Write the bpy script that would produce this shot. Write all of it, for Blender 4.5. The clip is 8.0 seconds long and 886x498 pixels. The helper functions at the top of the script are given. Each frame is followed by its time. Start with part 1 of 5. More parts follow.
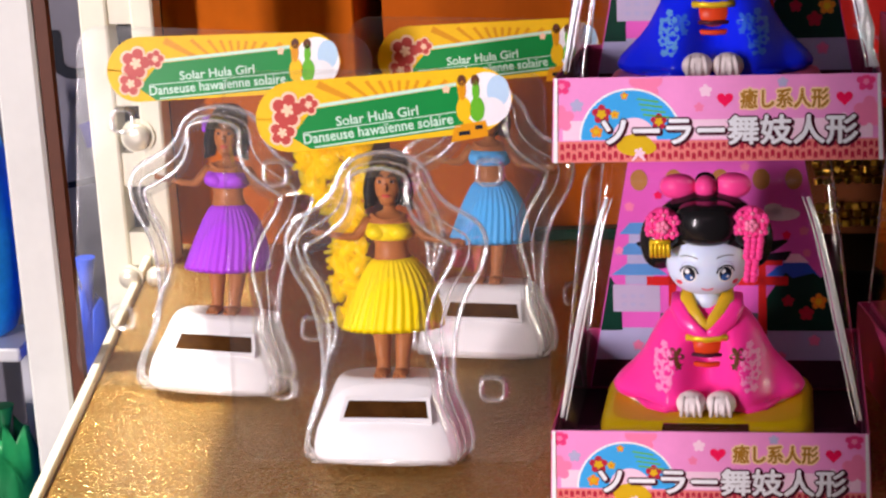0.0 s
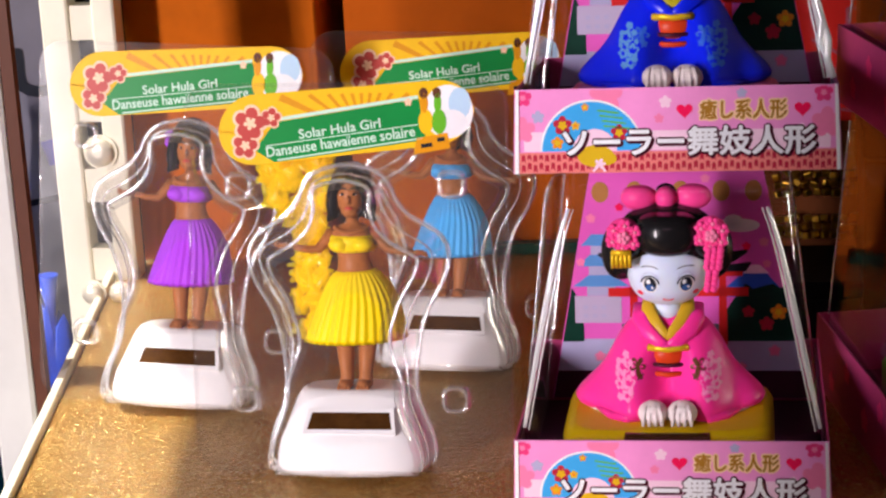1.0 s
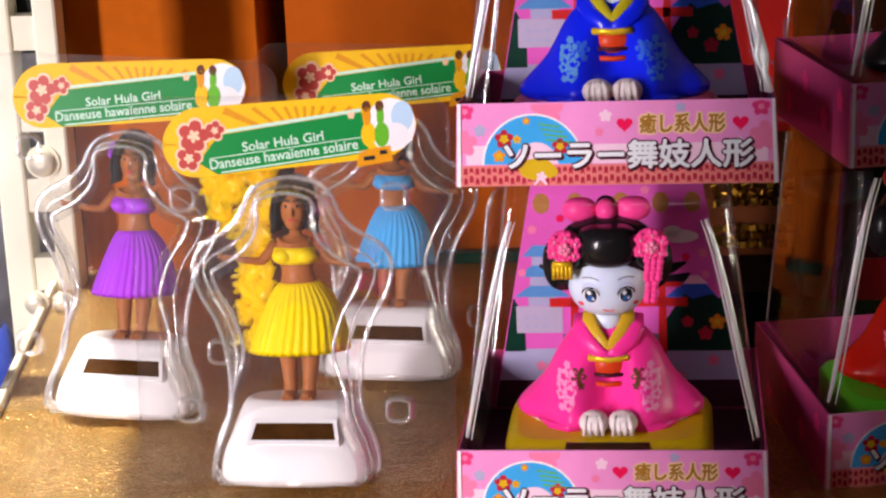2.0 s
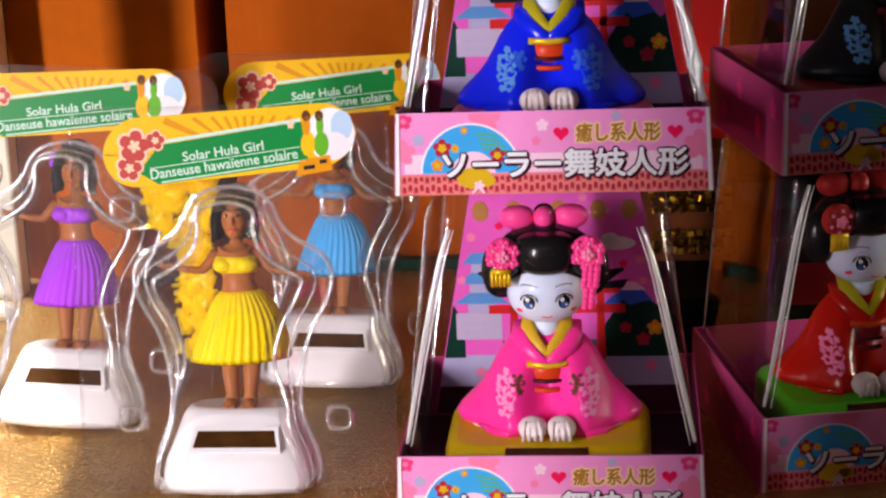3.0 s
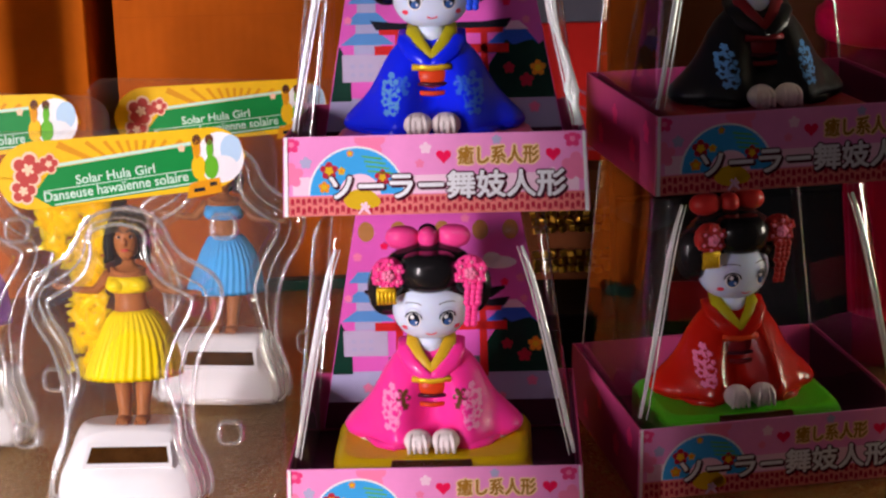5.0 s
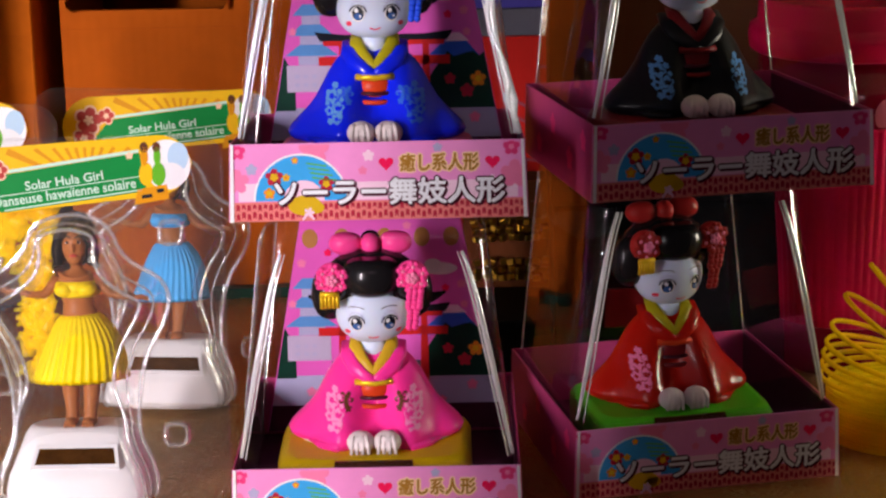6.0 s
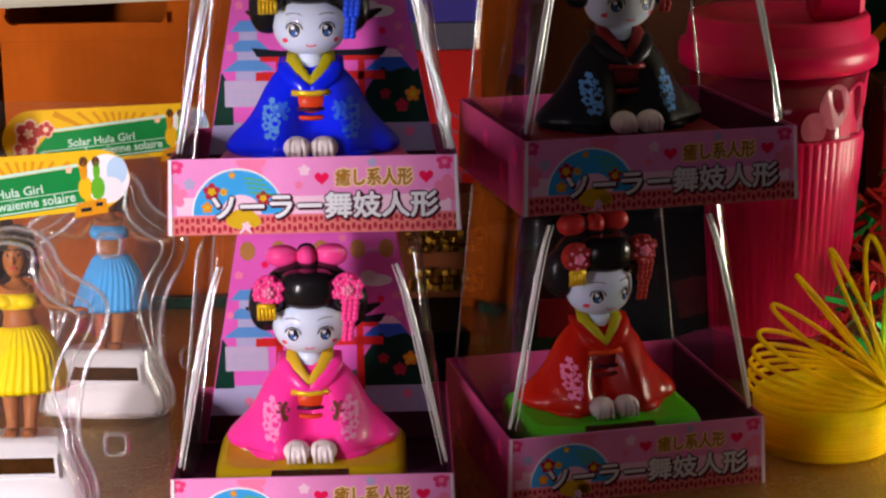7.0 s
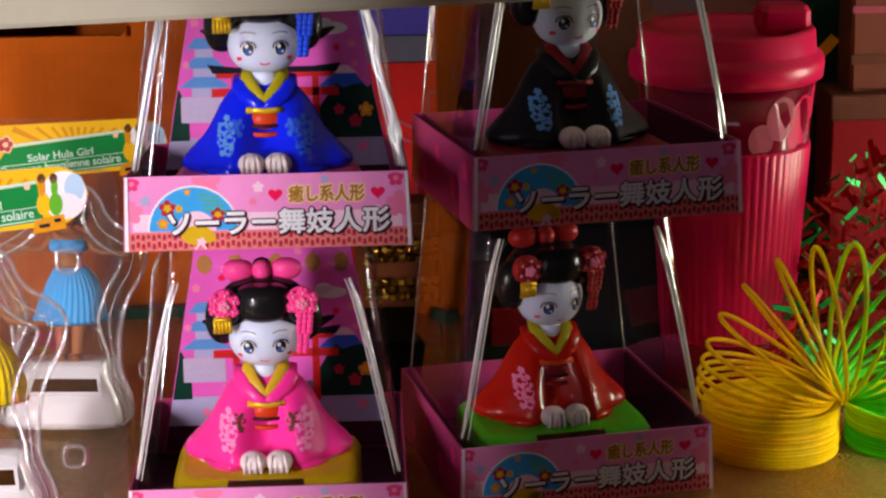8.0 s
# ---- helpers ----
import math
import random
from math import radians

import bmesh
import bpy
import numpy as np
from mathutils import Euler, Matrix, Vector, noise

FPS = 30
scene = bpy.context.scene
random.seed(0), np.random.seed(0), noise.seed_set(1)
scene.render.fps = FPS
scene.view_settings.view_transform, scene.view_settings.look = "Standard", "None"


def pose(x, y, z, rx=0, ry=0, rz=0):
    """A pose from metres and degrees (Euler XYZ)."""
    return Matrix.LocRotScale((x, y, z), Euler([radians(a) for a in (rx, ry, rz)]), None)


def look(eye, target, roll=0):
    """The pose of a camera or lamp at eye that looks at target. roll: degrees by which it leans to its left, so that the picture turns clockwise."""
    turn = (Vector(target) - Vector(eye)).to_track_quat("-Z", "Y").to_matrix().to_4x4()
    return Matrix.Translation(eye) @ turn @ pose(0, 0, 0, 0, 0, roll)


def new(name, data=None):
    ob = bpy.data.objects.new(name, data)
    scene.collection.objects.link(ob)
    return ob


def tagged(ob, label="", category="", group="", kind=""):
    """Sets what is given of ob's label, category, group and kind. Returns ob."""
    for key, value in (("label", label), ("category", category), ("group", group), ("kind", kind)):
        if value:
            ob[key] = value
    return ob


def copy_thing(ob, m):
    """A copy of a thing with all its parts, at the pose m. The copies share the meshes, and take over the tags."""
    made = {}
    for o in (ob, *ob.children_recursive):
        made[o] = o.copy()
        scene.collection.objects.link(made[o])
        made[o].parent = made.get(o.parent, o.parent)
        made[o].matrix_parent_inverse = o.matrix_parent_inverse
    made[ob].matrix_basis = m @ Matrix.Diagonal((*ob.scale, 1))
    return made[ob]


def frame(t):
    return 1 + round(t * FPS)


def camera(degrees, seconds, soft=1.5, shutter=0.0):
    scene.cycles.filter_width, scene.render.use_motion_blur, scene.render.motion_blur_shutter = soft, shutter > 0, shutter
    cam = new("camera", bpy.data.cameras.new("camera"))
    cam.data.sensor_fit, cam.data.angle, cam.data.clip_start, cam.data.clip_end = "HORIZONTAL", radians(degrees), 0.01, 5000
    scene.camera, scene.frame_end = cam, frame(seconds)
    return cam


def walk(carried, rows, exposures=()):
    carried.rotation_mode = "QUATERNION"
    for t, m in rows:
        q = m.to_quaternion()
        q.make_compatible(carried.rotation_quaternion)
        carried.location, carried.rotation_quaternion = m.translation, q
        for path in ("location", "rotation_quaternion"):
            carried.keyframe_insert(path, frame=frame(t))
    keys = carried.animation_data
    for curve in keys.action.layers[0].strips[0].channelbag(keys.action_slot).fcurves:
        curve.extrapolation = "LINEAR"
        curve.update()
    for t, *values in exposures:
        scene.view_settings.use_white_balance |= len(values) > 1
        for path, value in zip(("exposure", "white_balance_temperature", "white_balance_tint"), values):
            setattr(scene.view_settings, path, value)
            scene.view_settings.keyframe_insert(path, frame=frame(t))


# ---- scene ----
cam = camera(24.0, 8.0, soft=2.4)
PATH = [
    (0, (0.07149, -0.61252, 0.26846), (0.02250, -0.32910, 0.18319), -2.97),
    (0.5, (0.07063, -0.61487, 0.26695), (0.02434, -0.33051, 0.18331), -2.95),
    (1, (0.07230, -0.61685, 0.26634), (0.02854, -0.33177, 0.18379), -2.90),
    (1.5, (0.07130, -0.61966, 0.26890), (0.03198, -0.33397, 0.18624), -2.67),
    (3, (0.07535, -0.62730, 0.27401), (0.04780, -0.34016, 0.19162), -2.40),
    (3.5, (0.07576, -0.63153, 0.27674), (0.05258, -0.34403, 0.19424), -2.25),
    (4, (0.07609, -0.63589, 0.27804), (0.05710, -0.34792, 0.19613), -2.15),
    (4.5, (0.07686, -0.64235, 0.27890), (0.06169, -0.35388, 0.19793), -1.99),
    (6, (0.07791, -0.66861, 0.27939), (0.07503, -0.37877, 0.20203), -1.28),
    (6.5, (0.07908, -0.67694, 0.28172), (0.08044, -0.38694, 0.20489), -0.95),
    (7, (0.07993, -0.68209, 0.28585), (0.08568, -0.39216, 0.20898), -0.89),
    (7.5, (0.08548, -0.68907, 0.29043), (0.09299, -0.39923, 0.21340), -0.78),
    (8, (0.08619, -0.69488, 0.29541), (0.09623, -0.40521, 0.21802), -0.95),
]
walk(cam, [(t, look(eye, target, roll)) for t, eye, target, roll in PATH],
     exposures=[(0.0, 2.15), (8.0, 2.15)])

# ---- world, sun, window light ----
SUN_DIR = Vector((0.34, 0.05, -0.94)).normalized()
world = bpy.data.worlds.new("world")
scene.world = world
world.use_nodes = True
_n = world.node_tree.nodes
_sky = _n.new("ShaderNodeTexSky")
_sky.sky_type = "NISHITA"
_sky.sun_disc = False
_sky.sun_elevation = radians(70)
_sky.sun_rotation = radians(260)
world.node_tree.links.new(_sky.outputs[0], _n["Background"].inputs[0])
_n["Background"].inputs[1].default_value = 0.006

sun_data = bpy.data.lights.new("sun", "SUN")
sun_data.energy = 1.6
sun_data.angle = radians(2.5)
sun_data.color = (1.0, 0.93, 0.80)
sun = new("sun", sun_data)
sun.rotation_mode = "QUATERNION"
sun.rotation_quaternion = SUN_DIR.to_track_quat("-Z", "Y")


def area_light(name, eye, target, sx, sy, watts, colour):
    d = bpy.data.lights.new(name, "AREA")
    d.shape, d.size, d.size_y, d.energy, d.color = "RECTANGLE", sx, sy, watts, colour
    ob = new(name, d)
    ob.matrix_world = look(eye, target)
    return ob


area_light("window_light", (-0.64, -0.93, 0.26), (0.0, 0.05, 0.06), 0.08, 0.50, 4.05, (1.0, 0.88, 0.92))
# added pinkish fill from the front, hung free below the ceiling
area_light("ceiling_tube", (0.1, -1.7, 1.05), (0.1, 0.0, 0.08), 0.9, 0.12, 0.27, (1.0, 0.66, 0.78))
# added close lamp standing in for the light from the right
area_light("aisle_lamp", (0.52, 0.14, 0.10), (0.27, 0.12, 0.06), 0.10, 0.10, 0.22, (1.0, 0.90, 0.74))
# added narrow fill that brightens the coil spring
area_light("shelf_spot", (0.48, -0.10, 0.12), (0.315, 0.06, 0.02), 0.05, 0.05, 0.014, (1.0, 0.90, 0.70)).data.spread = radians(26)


# ---- materials ----
def mat(name, c, rough=0.5, metal=0.0, var=0.08, scale=60.0, bump=0.0, bscale=400.0, spec=0.16, coat=0.0, trans=0.0, sss=0.0):
    """A surface with colour variation at two scales and fine relief."""
    m = bpy.data.materials.new(name)
    m.use_nodes = True
    nt = m.node_tree
    b = nt.nodes["Principled BSDF"]
    b.inputs["Roughness"].default_value = rough
    b.inputs["Metallic"].default_value = metal
    b.inputs["Specular IOR Level"].default_value = spec
    b.inputs["Coat Weight"].default_value = coat
    b.inputs["Coat Roughness"].default_value = 0.05
    b.inputs["Transmission Weight"].default_value = trans
    if sss:
        b.inputs["Subsurface Weight"].default_value = sss
        b.inputs["Subsurface Radius"].default_value = (0.003, 0.002, 0.001)
        b.inputs["Subsurface Scale"].default_value = 1.0
    tc = nt.nodes.new("ShaderNodeTexCoord")
    n1 = nt.nodes.new("ShaderNodeTexNoise")
    n1.inputs["Scale"].default_value = scale
    n1.inputs["Detail"].default_value = 5
    n2 = nt.nodes.new("ShaderNodeTexNoise")
    n2.inputs["Scale"].default_value = scale * 9
    n2.inputs["Detail"].default_value = 3
    add = nt.nodes.new("ShaderNodeMath")
    add.operation = "MULTIPLY_ADD"
    add.inputs[1].default_value = 0.35
    ramp = nt.nodes.new("ShaderNodeMapRange")
    ramp.inputs["From Min"].default_value = 0.35
    ramp.inputs["From Max"].default_value = 1.0
    ramp.inputs["To Min"].default_value = 1.0 - var
    ramp.inputs["To Max"].default_value = 1.0 + var
    mul = nt.nodes.new("ShaderNodeMix")
    mul.data_type, mul.blend_type = "RGBA", "MULTIPLY"
    mul.inputs["Factor"].default_value = 1.0
    mul.inputs["A"].default_value = (*c, 1)
    L = nt.links.new
    L(tc.outputs["Object"], n1.inputs["Vector"])
    L(tc.outputs["Object"], n2.inputs["Vector"])
    L(n2.outputs["Fac"], add.inputs[0])
    L(n1.outputs["Fac"], add.inputs[2])
    L(add.outputs[0], ramp.inputs["Value"])
    L(ramp.outputs[0], mul.inputs["B"])
    L(mul.outputs["Result"], b.inputs["Base Color"])
    if bump:
        n3 = nt.nodes.new("ShaderNodeTexNoise")
        n3.inputs["Scale"].default_value = bscale
        n3.inputs["Detail"].default_value = 4
        bp = nt.nodes.new("ShaderNodeBump")
        bp.inputs["Strength"].default_value = bump
        bp.inputs["Distance"].default_value = 0.0006
        L(tc.outputs["Object"], n3.inputs["Vector"])
        L(n3.outputs["Fac"], bp.inputs["Height"])
        L(bp.outputs[0], b.inputs["Normal"])
    return m


def clear_plastic(name, tint=(0.96, 0.96, 0.97), rough=0.06, ior=1.5, wave=0.25, wscale=60.0, haze=0.0):
    """Thin clear film: lets light straight through, glossy by Fresnel, slightly uneven; haze whitens it."""
    m = bpy.data.materials.new(name)
    m.use_nodes = True
    nt = m.node_tree
    for n in list(nt.nodes):
        nt.nodes.remove(n)
    L = nt.links.new
    out = nt.nodes.new("ShaderNodeOutputMaterial")
    tr = nt.nodes.new("ShaderNodeBsdfTransparent")
    tr.inputs[0].default_value = (*tint, 1)
    gl = nt.nodes.new("ShaderNodeBsdfGlossy")
    gl.inputs["Roughness"].default_value = rough
    base = 2 * ((ior - 1) / (ior + 1)) ** 2
    fr = nt.nodes.new("ShaderNodeLayerWeight")
    fr.inputs["Blend"].default_value = 0.5
    pw = nt.nodes.new("ShaderNodeMath")
    pw.operation = "POWER"
    pw.inputs[1].default_value = 4.0
    ma = nt.nodes.new("ShaderNodeMath")
    ma.operation = "MULTIPLY_ADD"
    ma.inputs[1].default_value = 1 - base
    ma.inputs[2].default_value = base
    tc = nt.nodes.new("ShaderNodeTexCoord")
    nz = nt.nodes.new("ShaderNodeTexNoise")
    nz.inputs["Scale"].default_value = wscale
    nz.inputs["Detail"].default_value = 2
    bp = nt.nodes.new("ShaderNodeBump")
    bp.inputs["Strength"].default_value = wave
    bp.inputs["Distance"].default_value = 0.001
    mx = nt.nodes.new("ShaderNodeMixShader")
    L(tc.outputs["Object"], nz.inputs["Vector"])
    L(nz.outputs["Fac"], bp.inputs["Height"])
    L(bp.outputs[0], gl.inputs["Normal"])
    L(bp.outputs[0], fr.inputs["Normal"])
    L(fr.outputs["Facing"], pw.inputs[0])
    L(pw.outputs[0], ma.inputs[0])
    L(ma.outputs[0], mx.inputs[0])
    L(tr.outputs[0], mx.inputs[1])
    L(gl.outputs[0], mx.inputs[2])
    last = mx
    if haze:
        df = nt.nodes.new("ShaderNodeBsdfDiffuse")
        df.inputs[0].default_value = (0.9, 0.9, 0.92, 1)
        m2 = nt.nodes.new("ShaderNodeMixShader")
        m2.inputs[0].default_value = haze
        L(mx.outputs[0], m2.inputs[1])
        L(df.outputs[0], m2.inputs[2])
        last = m2
    L(last.outputs[0], out.inputs[0])
    return m


def shelf_metal(name, c, rough, metal, bump, bscale):
    """Hammered bronze enamel: fine pits that glint, and pale speckles painted as glints."""
    m = mat(name, c, rough, metal, 0.25, 25.0, 0.0, spec=0.6)
    nt = m.node_tree
    L = nt.links.new
    tc = nt.nodes.new("ShaderNodeTexCoord")
    vo = nt.nodes.new("ShaderNodeTexVoronoi")
    vo.inputs["Scale"].default_value = bscale
    nz = nt.nodes.new("ShaderNodeTexNoise")
    nz.inputs["Scale"].default_value = bscale * 0.6
    nz.inputs["Detail"].default_value = 5
    ad = nt.nodes.new("ShaderNodeMath")
    ad.operation = "ADD"
    bp = nt.nodes.new("ShaderNodeBump")
    bp.inputs["Strength"].default_value = bump
    bp.inputs["Distance"].default_value = 0.0008
    # pale gold speckles put glints into the base colour
    sp = nt.nodes.new("ShaderNodeTexNoise")
    sp.inputs["Scale"].default_value = bscale * 0.8
    sp.inputs["Detail"].default_value = 6
    rp = nt.nodes.new("ShaderNodeMapRange")
    rp.inputs["From Min"].default_value = 0.55
    rp.inputs["From Max"].default_value = 0.66
    mxc = nt.nodes.new("ShaderNodeMix")
    mxc.data_type = "RGBA"
    pb = nt.nodes["Principled BSDF"]
    L(tc.outputs["Object"], sp.inputs["Vector"])
    L(sp.outputs["Fac"], rp.inputs["Value"])
    L(rp.outputs[0], mxc.inputs["Factor"])
    L(pb.inputs["Base Color"].links[0].from_socket, mxc.inputs["A"])
    mxc.inputs["B"].default_value = (0.66, 0.60, 0.26, 1)
    L(mxc.outputs["Result"], pb.inputs["Base Color"])
    L(tc.outputs["Object"], vo.inputs["Vector"])
    L(tc.outputs["Object"], nz.inputs["Vector"])
    L(vo.outputs["Distance"], ad.inputs[0])
    L(nz.outputs["Fac"], ad.inputs[1])
    L(ad.outputs[0], bp.inputs["Height"])
    L(bp.outputs[0], nt.nodes["Principled BSDF"].inputs["Normal"])
    return m


def cardboard(name, c):
    """Corrugated board: faint upright flutes, fibres and scuffs."""
    m = mat(name, c, 0.8, 0, 0.22, 12.0, spec=0.12)
    nt = m.node_tree
    L = nt.links.new
    tc = nt.nodes.new("ShaderNodeTexCoord")
    wv = nt.nodes.new("ShaderNodeTexWave")
    wv.inputs["Scale"].default_value = 60
    wv.inputs["Distortion"].default_value = 1.5
    wv.inputs["Detail"].default_value = 3
    bp = nt.nodes.new("ShaderNodeBump")
    bp.inputs["Strength"].default_value = 0.15
    bp.inputs["Distance"].default_value = 0.0005
    L(tc.outputs["Object"], wv.inputs["Vector"])
    L(wv.outputs["Fac"], bp.inputs["Height"])
    L(bp.outputs[0], nt.nodes["Principled BSDF"].inputs["Normal"])
    return m


